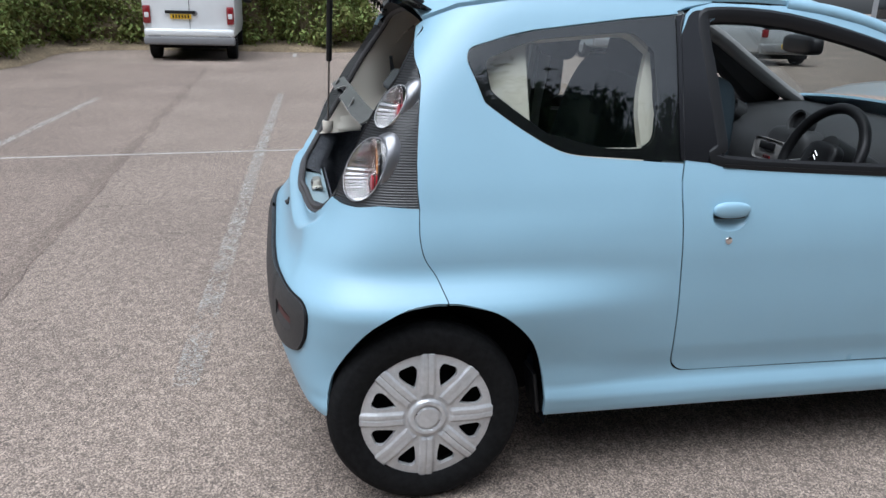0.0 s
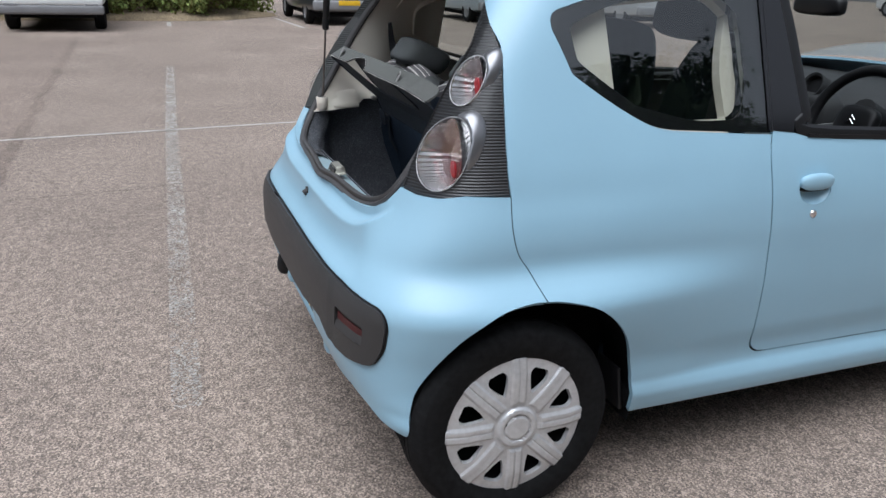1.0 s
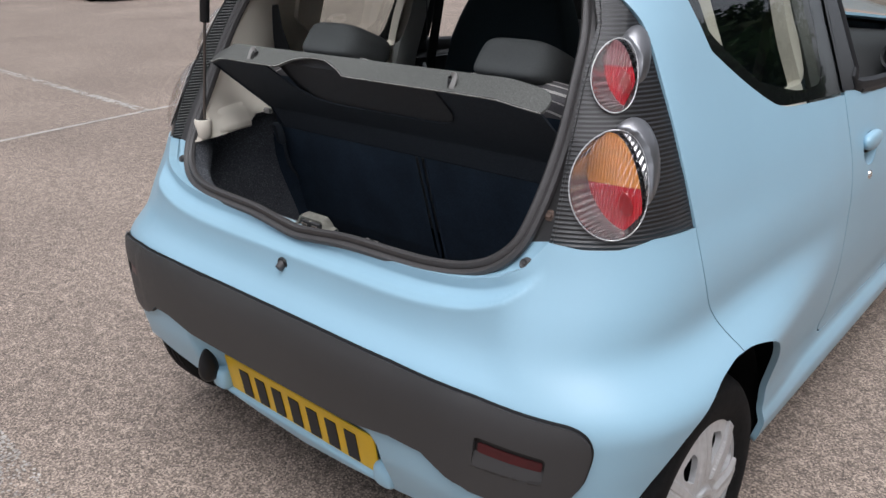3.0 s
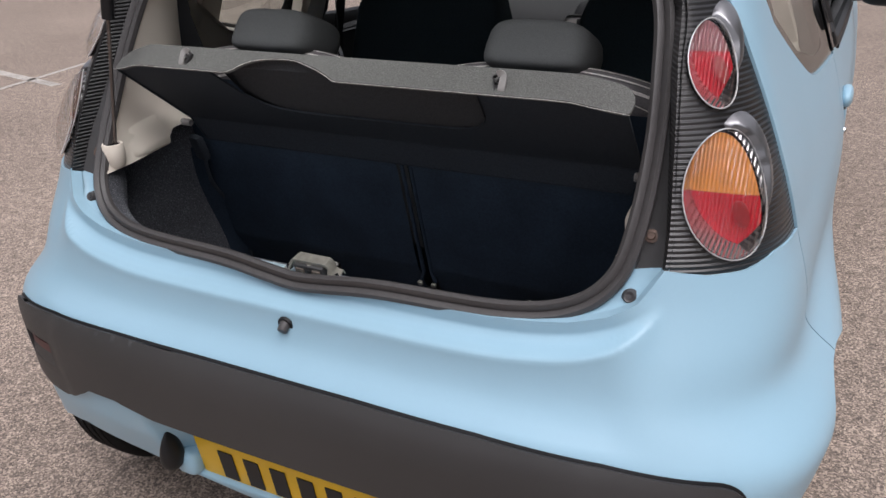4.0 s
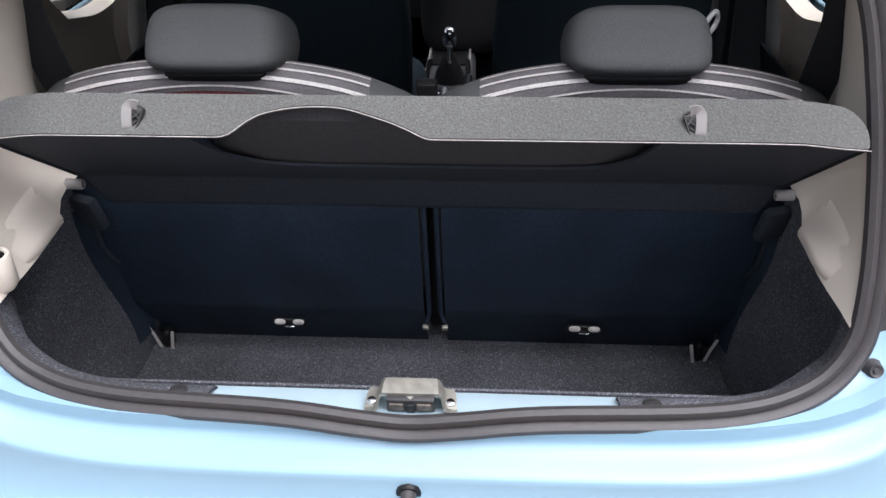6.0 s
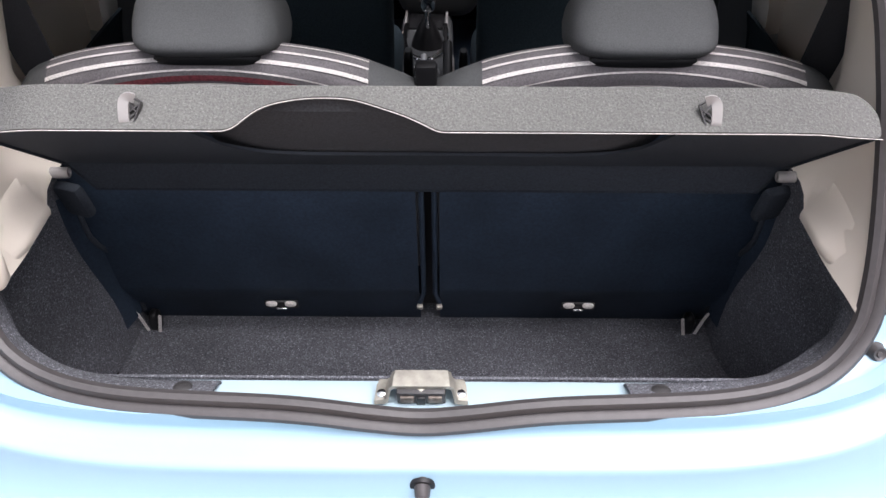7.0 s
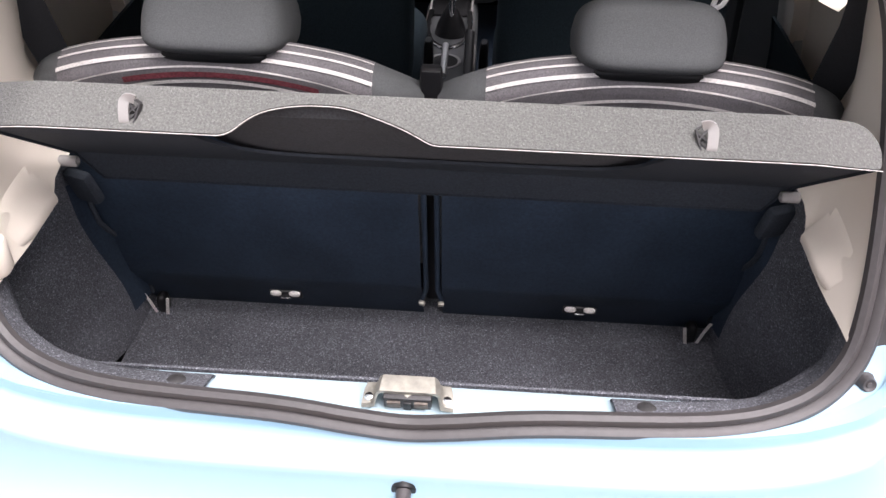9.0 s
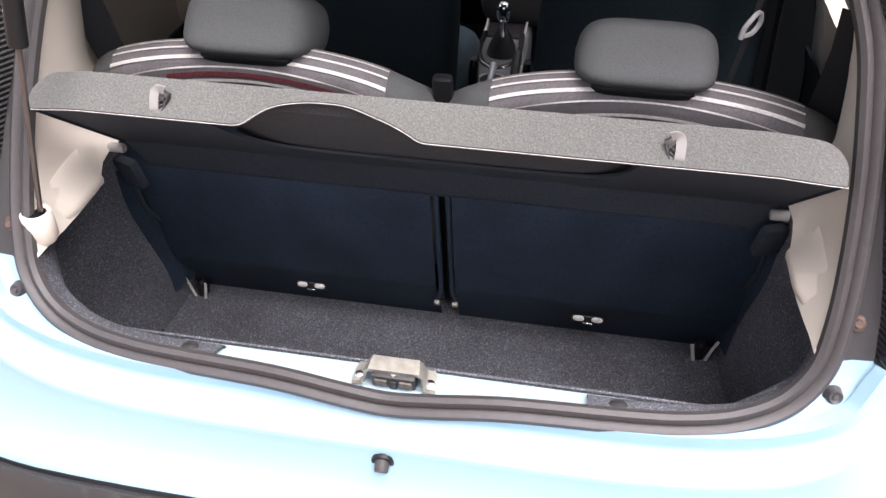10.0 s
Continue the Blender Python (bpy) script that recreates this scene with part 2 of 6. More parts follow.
def add_sweep(bm, path, section, up=(0, 0, 1), closed=False, cap=True):
    """Sweeps a closed section of (across, upward) offsets along a path."""
    n, rings = len(path), []
    for i, p in enumerate(path):
        a, b = (path[i - 1], path[(i + 1) % n]) if closed else (path[max(i - 1, 0)], path[min(i + 1, n - 1)])
        d = (b - a).normalized()
        upv = up(i / n) if callable(up) else Vector(up)
        side = d.cross(upv)
        side = side.normalized() if side.length > 1e-6 else Vector((1, 0, 0))
        v = side.cross(d)
        rings.append([bm.verts.new(p + side * s + v * t) for s, t in section])
    k = len(section)
    for i in range(n if closed else n - 1):
        a, b = rings[i], rings[(i + 1) % n]
        for j in range(k):
            bm.faces.new((a[j], a[(j + 1) % k], b[(j + 1) % k], b[j]))
    if cap and not closed:
        bm.faces.new(rings[0])
        bm.faces.new(rings[-1][::-1])
    return bm


def sweep(path, section, **kw):
    return add_sweep(bmesh.new(), path, section, **kw)


def ring(r, n=12, ry=None):
    return [(r * math.cos(6.283185 * k / n), (ry or r) * math.sin(6.283185 * k / n)) for k in range(n)]


def loft(rows, thick=0.0, cap=False):
    """A grid of points as a surface; with thickness it gets a back and rims."""
    bm = bmesh.new()
    g = [[bm.verts.new(p) for p in row] for row in rows]
    for a, b in zip(g, g[1:]):
        for i in range(len(a) - 1):
            bm.faces.new((a[i], a[i + 1], b[i + 1], b[i]))
    if thick:
        bm.normal_update()
        bmesh.ops.recalc_face_normals(bm, faces=bm.faces[:])
        bmesh.ops.solidify(bm, geom=bm.faces[:], thickness=thick)
    return bm


def soft_box(centre, size, power=4.0, n=24, m=None, shape=None):
    """A cushion: a rounded block with swelling faces."""
    bm = bmesh.new()
    rows = []
    for i in range(n + 1):
        t = math.pi * (i / n - 0.5)
        row = []
        for j in range(2 * n):
            p = math.pi * j / n

            def f(c):
                return math.copysign(abs(c) ** (2 / power), c)
            v = Vector((f(math.cos(t)) * f(math.cos(p)) * size[0] / 2, f(math.cos(t)) * f(math.sin(p)) * size[1] / 2, f(math.sin(t)) * size[2] / 2))
            if shape:
                v = shape(v)
            if m is not None:
                v = m @ v
            row.append(bm.verts.new(v + Vector(centre)))
        rows.append(row)
    for a, b in zip(rows, rows[1:]):
        for j in range(2 * n):
            bm.faces.new((a[j], a[(j + 1) % (2 * n)], b[(j + 1) % (2 * n)], b[j]))
    bmesh.ops.remove_doubles(bm, verts=bm.verts[:], dist=0.0004)
    return bm


def spl(pts):
    """A smooth curve y(x) that keeps within its control points."""
    xs, ys = [p[0] for p in pts], [p[1] for p in pts]
    n = len(xs)
    d = [(ys[i + 1] - ys[i]) / (xs[i + 1] - xs[i]) for i in range(n - 1)]
    m = [d[0]] + [0 if d[i - 1] * d[i] <= 0 else 2 * d[i - 1] * d[i] / (d[i - 1] + d[i]) for i in range(1, n - 1)] + [d[-1]]

    def f(x):
        if x <= xs[0]:
            return ys[0] + m[0] * (x - xs[0])
        if x >= xs[-1]:
            return ys[-1] + m[-1] * (x - xs[-1])
        i = 0
        while x > xs[i + 1]:
            i += 1
        h = xs[i + 1] - xs[i]
        t = (x - xs[i]) / h
        return (2 * t ** 3 - 3 * t * t + 1) * ys[i] + (t ** 3 - 2 * t * t + t) * h * m[i] + (3 * t * t - 2 * t ** 3) * ys[i + 1] + (t ** 3 - t * t) * h * m[i + 1]
    return f


def step(x, a, b):
    t = min(max((x - a) / (b - a), 0), 1)
    return t * t * (3 - 2 * t)


def bell(x, c, w):
    return math.exp(-((x - c) / w) ** 2)


# ---- the car's skin: half width and rear line by height, wrapped round in plan ----
REAR = spl([(.15, -.27), (.22, -.31), (.29, -.345), (.36, -.375), (.43, -.40), (.5, -.41), (.57, -.412), (.61, -.407), (.635, -.396), (.65, -.382), (.665, -.367), (.68, -.356), (.70, -.3475), (.72, -.3425), (.733, -.3405), (.737, -.337), (.746, -.311), (.750, -.3045), (.757, -.2995), (.775, -.3005), (.82, -.286), (.87, -.276), (.97, -.236), (1.07, -.188), (1.18, -.128), (1.3, -.045), (1.42, .05)])
REAR_SIDE = spl([(.15, -.27), (.22, -.31), (.29, -.345), (.36, -.375), (.43, -.40), (.5, -.41), (.57, -.412), (.61, -.407), (.65, -.391), (.70, -.362), (.75, -.332), (.79, -.308), (.82, -.293), (.87, -.276), (.97, -.236), (1.07, -.188), (1.18, -.128), (1.3, -.045), (1.42, .05)])
NOSE = spl([(.15, 2.95), (.3, 3.02), (.45, 3.04), (.6, 3.02), (.72, 2.96), (.85, 2.8), (1.0, 2.6), (1.4, 2.5)])
POW = spl([(.15, 6), (.28, 6), (.5, 4.2), (.6, 4), (1.5, 4)])
WIDE = spl([(.15, .71), (.215, .748), (.255, .768), (.295, .773), (.345, .754), (.37, .756), (.45, .773), (.6, .785), (.72, .786), (.80, .779), (.90, .757), (.98, .731), (1.1, .685), (1.25, .625), (1.38, .565), (1.44, .52)])
YC = spl([(.15, .1), (.9, .1), (1.1, .16), (1.42, .40)])
RAIL = spl([(-.1, 1.28), (.02, 1.335), (.11, 1.375), (.26, 1.397), (.6, 1.408), (1.0, 1.412), (1.15, 1.405), (1.42, 1.345), (1.75, 1.17), (2.1, .985), (2.4, .90), (2.7, .83), (3.0, .76)])
YF = 2.45
RISE = spl([(0, 0), (.2, 0), (.275, .0015), (.32, .006), (.36, .0135), (.40, .029), (.435, .052), (.47, .082), (1, .082)])


def ledge(u, z):
    """Height at u of the step that lies at z on the middle line."""
    return z + RISE(min(abs(u), .47))


def width(y, z):
    w = WIDE(z)
    back = 1 - step(y, .05, .8)
    w += (.046 * bell(z, .578, .080 if z > .578 else .165) - .020 * bell(z, .715, .075) + .008 * bell(z, .612, .04) - .008 * bell(z, .69, .04)) * back
    w += .022 * bell(z, .27, .12) * (1 - min(max(y / .3, 0), 1))
    w += .016 * bell(z, .35, .055) * (1 - step(y, .40, .70))
    w -= .034 * step(z, .70, .87) * (1 - step(y, 0, .75))
    w += .02 * bell(z, .58, .12) * step(y, 1.7, 2.2)
    return w


def skin(u, z):
    """The skin at u round the car (0 at the rear's middle, 1 where the side begins, then metres) and height z."""
    sg, u = (-1 if u < 0 else 1), abs(u)
    yc = YC(z)
    n = POW(z)
    if u <= 1:
        p = u * math.pi / 2
        s, c = math.sin(p), math.cos(p)
        r = (s ** n + c ** n) ** (-1 / n)
        k = step(u, .40, .465)
        lo = z - RISE(min(u, .47)) * step(z, .62, .735 + RISE(min(u, .47)))
        rear = REAR(lo) * (1 - k) + REAR_SIDE(z) * k
        y = yc - (yc - rear) * r * c
        x = width(y, z) * r * s
        y += .052 * (1 - step(x, .272, .325)) * step(z, .302, .328) * (1 - step(z, .43, .475))
        return Vector((sg * x, y, z))
    y = yc + (u - 1)
    if y <= YF:
        return Vector((sg * width(y, z), y, z))
    p = min((y - YF) / .9, 1) * math.pi / 2
    s, c = math.sin(p), math.cos(p)
    r = (s ** 3 + c ** 3) ** (-1 / 3)
    return Vector((sg * width(YF, z) * r * c, YF + (NOSE(z) - YF) * r * s, z))


def at(y, z):
    """u of the skin's side at y and z."""
    return 1 + y - YC(z)


def surf_normal(surf, a, b, h=0.002):
    n = (surf(a + h, b) - surf(a - h, b)).cross(surf(a, b + h) - surf(a, b - h))
    return n.normalized() if n.length > 1e-9 else Vector((0, 0, 1))


def fillet(pts, n=5):
    """An outline of (a, b) or (a, b, radius) corners, the radii rounded off."""
    out, k = [], len(pts)
    for i, q in enumerate(pts):
        p = Vector(q[:2])
        r = q[2] if len(q) > 2 else 0.0
        if r <= 0:
            out.append(p)
            continue
        a, b = Vector(pts[i - 1][:2]), Vector(pts[(i + 1) % k][:2])
        da, db = (a - p), (b - p)
        ta = min(r, da.length * 0.49)
        tb = min(r, db.length * 0.49)
        s, e = p + da.normalized() * ta, p + db.normalized() * tb
        for j in range(n + 1):
            t = j / n
            out.append(s * (1 - t) ** 2 + p * 2 * t * (1 - t) + e * t * t)
    return out


def resample(poly, d):
    out = []
    for a, b in zip(poly, poly[1:] + poly[:1]):
        k = max(1, round((b - a).length / d))
        out += [a.lerp(b, j / k) for j in range(k)]
    return out


def inside(p, polys):
    """Which of the points p (n x 2) lie inside the loops, holes left out."""
    p = np.asarray(p, float).reshape(-1, 2)
    hit = np.zeros(len(p), bool)
    for poly in polys:
        q = np.array([(v[0], v[1]) for v in poly])
        for a, b in zip(q, np.roll(q, 1, 0)):
            if a[1] != b[1]:
                hit ^= ((a[1] > p[:, 1]) != (b[1] > p[:, 1])) & (p[:, 0] < (b[0] - a[0]) * (p[:, 1] - a[1]) / (b[1] - a[1]) + a[0])
    return hit


MADE = {}


def sheet(name, outline, mat, parent=None, label="", off=0.0, depth=0.01, holes=(), grid=0.02, surf=skin, flip=False, lift=None, rows=()):
    """A panel: the part of a surface inside an outline, with holes, its rims folded in by depth."""
    key = repr((outline, off, depth, holes, grid))
    if flip and key in MADE:
        return mirrored(name, MADE[key], mat, parent, label)
    loops = [resample(fillet(o), grid * 0.6) for o in (outline, *holes)]
    pts, edges = [], []
    for lp in loops:
        s = len(pts)
        pts += lp
        edges += [(s + i, s + (i + 1) % len(lp)) for i in range(len(lp))]
    nb = len(pts)
    allb = np.array([(p[0], p[1]) for p in pts])
    lo, hi = allb.min(0), allb.max(0)
    cand = np.stack(np.meshgrid(np.arange(lo[0] + grid / 2, hi[0], grid), np.arange(lo[1] + grid / 2, hi[1], grid)), -1).reshape(-1, 2)
    cand = cand[inside(cand, loops)]
    for b in rows:
        cand = cand[np.abs(cand[:, 1] - [b(p) for p in cand[:, 0]]) > .0075]
    if len(rows):
        extra = np.array([(p, b(p)) for b in rows for p in np.arange(lo[0], hi[0], grid * .55)])
        cand = np.concatenate([cand, extra[inside(extra, loops)]])
    near = np.full(len(cand), 1e9)
    for q in allb:
        near = np.minimum(near, ((cand - q) ** 2).sum(1))
    pts += [Vector(c) for c in cand[near > (grid * 0.45) ** 2]]
    vs, es, fs, *_ = delaunay_2d_cdt([Vector(p[:2]) for p in pts], edges, [], 0, 1e-7)
    mid = [sum((vs[i] for i in f), Vector((0, 0))) / len(f) for f in fs]
    fs = [f for f, ok in zip(fs, inside([tuple(c) for c in mid], loops)) if ok]
    used = sorted({i for f in fs for i in f})
    idx = {v: i for i, v in enumerate(used)}
    nrm = [surf_normal(surf, *vs[i]) for i in used]
    pos = [surf(*vs[i]) + nrm[k] * (off + (lift(*vs[i]) if lift else 0)) for k, i in enumerate(used)]
    faces = []
    for f in fs:
        f = [idx[i] for i in f]
        fn = (pos[f[1]] - pos[f[0]]).cross(pos[f[2]] - pos[f[0]])
        faces.append(f if fn.dot(nrm[f[0]]) > 0 else f[::-1])
    count = {}
    for f in faces:
        for i in range(len(f)):
            count.setdefault(frozenset((f[i], f[(i + 1) % len(f)])), []).append((f[i], f[(i + 1) % len(f)]))
    verts = list(pos)
    if depth:
        top, low = {}, {}
        for k in [e[0] for e in count.values() if len(e) == 1]:
            for i in k:
                if i not in top:
                    top[i] = len(verts)
                    verts.append(pos[i])
                    low[i] = len(verts)
                    verts.append(pos[i] - nrm[i] * depth)
            a, b = k
            faces.append([top[b], top[a], low[a], low[b]])
    me = bpy.data.meshes.new(name)
    me.from_pydata([tuple(v) for v in verts], [], faces)
    me.polygons.foreach_set("use_smooth", [True] * len(faces))
    me.update()
    full = None
    if not lift:
        full = nrm + [v.vector.copy() for v in me.vertex_normals][len(nrm):]
        me.normals_split_custom_set_from_vertices([tuple(n) for n in full])
    MADE[key] = (verts, faces, full)
    if flip:
        return mirrored(name, MADE[key], mat, parent, label)
    return link_mesh(name, me, mat, parent, label)


def mirrored(name, made, mat, parent, label):
    """The same panel on the car's other side."""
    verts, faces, full = made
    me = bpy.data.meshes.new(name)
    me.from_pydata([(-v[0], v[1], v[2]) for v in verts], [], [f[::-1] for f in faces])
    me.polygons.foreach_set("use_smooth", [True] * len(faces))
    me.update()
    if full:
        me.normals_split_custom_set_from_vertices([(-n[0], n[1], n[2]) for n in full])
    return link_mesh(name, me, mat, parent, label)


def ellipse(ca, cb, ra, rb, tilt=0.0, n=36, egg=0.0):
    out = []
    for k in range(n):
        t = 6.283185 * k / n
        a, b = ra * math.cos(t) * (1 - egg * math.sin(t)), rb * math.sin(t)
        out.append((ca + a * math.cos(tilt) - b * math.sin(tilt), cb + a * math.sin(tilt) + b * math.cos(tilt)))
    return out

# ---- ground ----
def asphalt_material(name="worn_grey_asphalt", colour=(0.283, 0.230, 0.193)):
    """Pale stone chips in worn bitumen, with broad stains."""
    m = material(name, colour, 0.88, grain=0.2, scale=22, stain=0.15, stain_scale=0.6, spec=0.3)
    nt = m.node_tree
    bs = nt.nodes["Principled BSDF"]
    colour = bs.inputs["Base Color"].links[0].from_socket
    co = nt.nodes.new("ShaderNodeTexCoord")
    chips = nt.nodes.new("ShaderNodeTexVoronoi")
    chips.inputs["Scale"].default_value = 225
    nt.links.new(co.outputs["Object"], chips.inputs["Vector"])
    r = nt.nodes.new("ShaderNodeSeparateColor")
    nt.links.new(chips.outputs["Color"], r.inputs[0])
    ramp = nt.nodes.new("ShaderNodeValToRGB")
    ramp.color_ramp.elements[0].color, ramp.color_ramp.elements[1].color = (0.36, 0.36, 0.37, 1), (1.78, 1.74, 1.67, 1)
    e = ramp.color_ramp.elements.new(0.55)
    e.color = (0.85, 0.84, 0.84, 1)
    nt.links.new(r.outputs[0], ramp.inputs[0])
    x = nt.nodes.new("ShaderNodeMix")
    x.data_type, x.blend_type = "RGBA", "MULTIPLY"
    x.inputs[0].default_value = 1.0
    nt.links.new(colour, x.inputs[6])
    nt.links.new(ramp.outputs[0], x.inputs[7])
    nt.links.new(x.outputs[2], bs.inputs["Base Color"])
    bp = nt.nodes.new("ShaderNodeBump")
    bp.inputs["Strength"].default_value, bp.inputs["Distance"].default_value = 0.8, 0.004
    nt.links.new(r.outputs[1], bp.inputs["Height"])
    nt.links.new(bp.outputs["Normal"], bs.inputs["Normal"])
    return m


ASPHALT = asphalt_material()
LINE = material("worn_white_line_paint", (0.40, 0.37, 0.335), 0.85, grain=0.35, scale=60, bump=0.7, bump_scale=150, stain=0.2, stain_scale=7)


def ground_sheet():
    bm = bmesh.new()
    n = 40
    half = [math.copysign(abs(t) ** 3 * 400, t) for t in np.linspace(-1, 1, n)]
    g = [[bm.verts.new((x, y, 0)) for y in half] for x in half]
    for a, b in zip(g, g[1:]):
        for i in range(n - 1):
            bm.faces.new((a[i], b[i], b[i + 1], a[i + 1]))
    return part("ground", bm, ASPHALT)


tagged(ground_sheet(), "worn grey asphalt of an open car park", "ground", kind="structure")

# ---- the blue hatchback ----
car = thing("hatchback_car", "light blue small hatchback with its tailgate open", "car")

SEAM = [(.815, .866), (.823, .80), (.855, .737), (.905, .688), (.944, .6285)]
ARCH_R = [(.882, .628), (.785, .610), (.69, .548), (.60, .418), (.552, .31)]
BOTTOM = [(.538, .280, .01), (.48, .302), (.45, .33), (.40, .350), (.30, .33), (.226, .307), (.13, .283)]
LAMP_LOW = [(.66, .871), (.578, .861), (.516, .861), (.466, .868)]
TAIL_TOP = [(.435, .826), (.40, .8035), (.36, .789), (.32, .7825), (.275, .778), (.20, .7775), (.125, .7765), (.046, .773)]


def smooth(pts, n=4):
    return [(v[0], v[1]) for v in curve_points([(p[0], p[1], 0) for p in pts], n)]


SEAM = smooth(SEAM)
ARCH_R = smooth(SEAM[-1:] + ARCH_R)[1:]
right = BOTTOM[::-1] + ARCH_R[::-1] + SEAM[::-1] + LAMP_LOW + TAIL_TOP
left = [(-p[0], *p[1:]) for p in right[::-1]]
sheet("rear_bumper", right + [(0, .768)] + left + [(0, .265)], PAINT, car, "light blue painted rear bumper and sill", grid=.0125, depth=.02, rows=[(lambda u, z=z: ledge(u, z)) for z in (.726, .7325, .7352, .738, .742, .746, .7485, .7525, .759)] + [(lambda u, z=z: z) for z in (.302, .3085, .315, .3215, .328)])

def run(y0, z0, y1, z1, n=6):
    """Points between two places on the side, straight in the side view."""
    pts = [(y0 + (y1 - y0) * k / n, z0 + (z1 - z0) * k / n) for k in range(1, n)]
    return [(at(y, z), z) for y, z in pts]


ARCH_F = smooth([SEAM[-1], (1.013, .622), (1.11, .587), (1.202, .494), (1.249, .367), (1.262, .243)])[1:]
DOOR_REAR = [(at(.86, .350), .350), (at(.750, .350), .350, .06), (at(.742, .469), .469), (at(.729, .732), .732), (at(.731, .979), .979)]
QWIN = [(.752, 1.277, .03), (.785, 1.243, .03), (.925, 1.176, .05), (1.119, 1.073, .05), (1.223, 1.024, .05), (1.288, 1.003, .05), (at(.7305, .985), .985), (at(.7445, 1.372), 1.372), (at(.60, 1.358), 1.358), (1.083, 1.333, .08), (.901, 1.306, .06)]
LAMP_OUT = [(.475, 1.322), (.56, 1.245), (.655, 1.176), (.745, 1.036), (.79, .95)]


def rail(y, d=0.0):
    z = RAIL(y) + d
    return at(y, z), z


RAIL_BACK = [rail(.6), rail(.45)] + [(.79, 1.398), (.60, 1.376), (.49, 1.338)]
quarter = [(p[0] + .004, p[1]) for p in SEAM] + ARCH_F + [(2.86, .235), (2.86, .335)] + DOOR_REAR + [(p[0], p[1] - .003, *p[2:]) for p in QWIN[:6][::-1]] + \
    [(p[0], p[1] + .003) for p in QWIN[7:][::-1]] + [rail(.745, -.028), (at(.773, 1.393), 1.393), rail(.86, -.002), rail(.86, .012), rail(.75, .004)] + RAIL_BACK + smooth(LAMP_OUT)
A_FRAME = [rail(.86, -.004), rail(1.11, -.004), rail(1.42, -.004), rail(1.75, -.004), rail(2.0, -.004)]
DOOR = [(at(.755, .354), .354, .057), (at(1.93, .342), .342, .05), (at(1.985, .5), .5), (at(1.97, .7), .7), (at(1.95, .93), .93)] + A_FRAME[::-1] + \
    [(at(.778, 1.388), 1.388, .02), (at(.749, 1.322), 1.322), *run(.749, 1.322, .735, .979), (at(.735, .979), .979), (at(.733, .732), .732), (at(.746, .469), .469)]
DWIN = [(at(.856, .975), .975, .01), (at(1.375, .945), .945), (at(1.86, .93), .93, .02), (at(1.78, 1.02), 1.02), *run(1.78, 1.02, 1.409, 1.287, 4), (at(1.409, 1.287), 1.287), (at(1.102, 1.36), 1.36), (at(.865, 1.372), 1.372, .03), (at(.822, 1.34), 1.34, .02), (at(.830, 1.233), 1.233), *run(.830, 1.233, .856, .975)]
QPANE = QWIN[:7] + run(.7305, .985, .7445, 1.372) + QWIN[7:]
for sg, side in ((False, "driver"), (True, "passenger")):
    sheet("quarter_panel", quarter, PAINT, car, "light blue painted rear quarter panel", flip=sg, depth=.014)
    sheet("quarter_window", QPANE, GLOSS_BLACK, car, "fixed side window with a black border", off=-.0065, depth=.003, flip=sg,
          holes=[[(.87, 1.245, .03), (1.043, 1.302), (at(.61, 1.328), 1.328, .04), (at(.667, 1.275), 1.275), (at(.668, 1.2), 1.2), (at(.668, 1.13), 1.13), (at(.645, 1.02), 1.02, .05), (at(.50, 1.02), 1.02, .05), (1.2, 1.06), (1.02, 1.155)]])
    sheet("window_pane", QPANE, GLASS, car, "", off=-.002, depth=0, flip=sg).visible_shadow = False
    door = sheet("door", DOOR, PAINT, car, "light blue painted door", holes=[DWIN, ellipse(at(.872, .833), .833, .055, .041, n=32)], flip=sg, depth=.018)
    sheet("pillar_film", [(at(.7362, .988), .988), (at(.8562, .975), .975), *run(.8562, .975, .8305, 1.233), (at(.8305, 1.233), 1.233), (at(.8225, 1.34), 1.34), (at(.865, 1.3735), 1.3735), (at(.85, 1.39), 1.39), (at(.785, 1.382), 1.382, .02), (at(.7505, 1.32), 1.32), *run(.7505, 1.32, .7362, .988)], GLOSS_BLACK, door, "black pillar film", off=.0012, depth=.001, flip=sg)
    sheet("door_inner_frame", DOOR, TRIM, door, "dark inner door frame", holes=[DWIN], off=-.022, depth=0, grid=.03, flip=sg)
    sheet("rear_pillar_film", [(at(.722, .992), .992), (at(.7355, .989), .989), *run(.7355, .989, .7485, 1.32), (at(.7485, 1.32), 1.32), (at(.765, 1.372), 1.372), (at(.738, 1.3695), 1.3695), *run(.738, 1.3695, .722, .992)], GLOSS_BLACK, car, "black film on the pillar", off=.0016, depth=.001, flip=sg, grid=.012)
    part("door_seal", sweep([Vector((-v[0] if sg else v[0], v[1], v[2])) for v in (skin(at(y, z), z) + Vector((-.004, 0, 0)) for y, z in ((.7335, .984), (.741, 1.15), (.7475, 1.325), (.752, 1.35), (.764, 1.372)))], ring(.0055, 8, .006), up=(1, 0, 0)), BLACK, car, "black door seal")

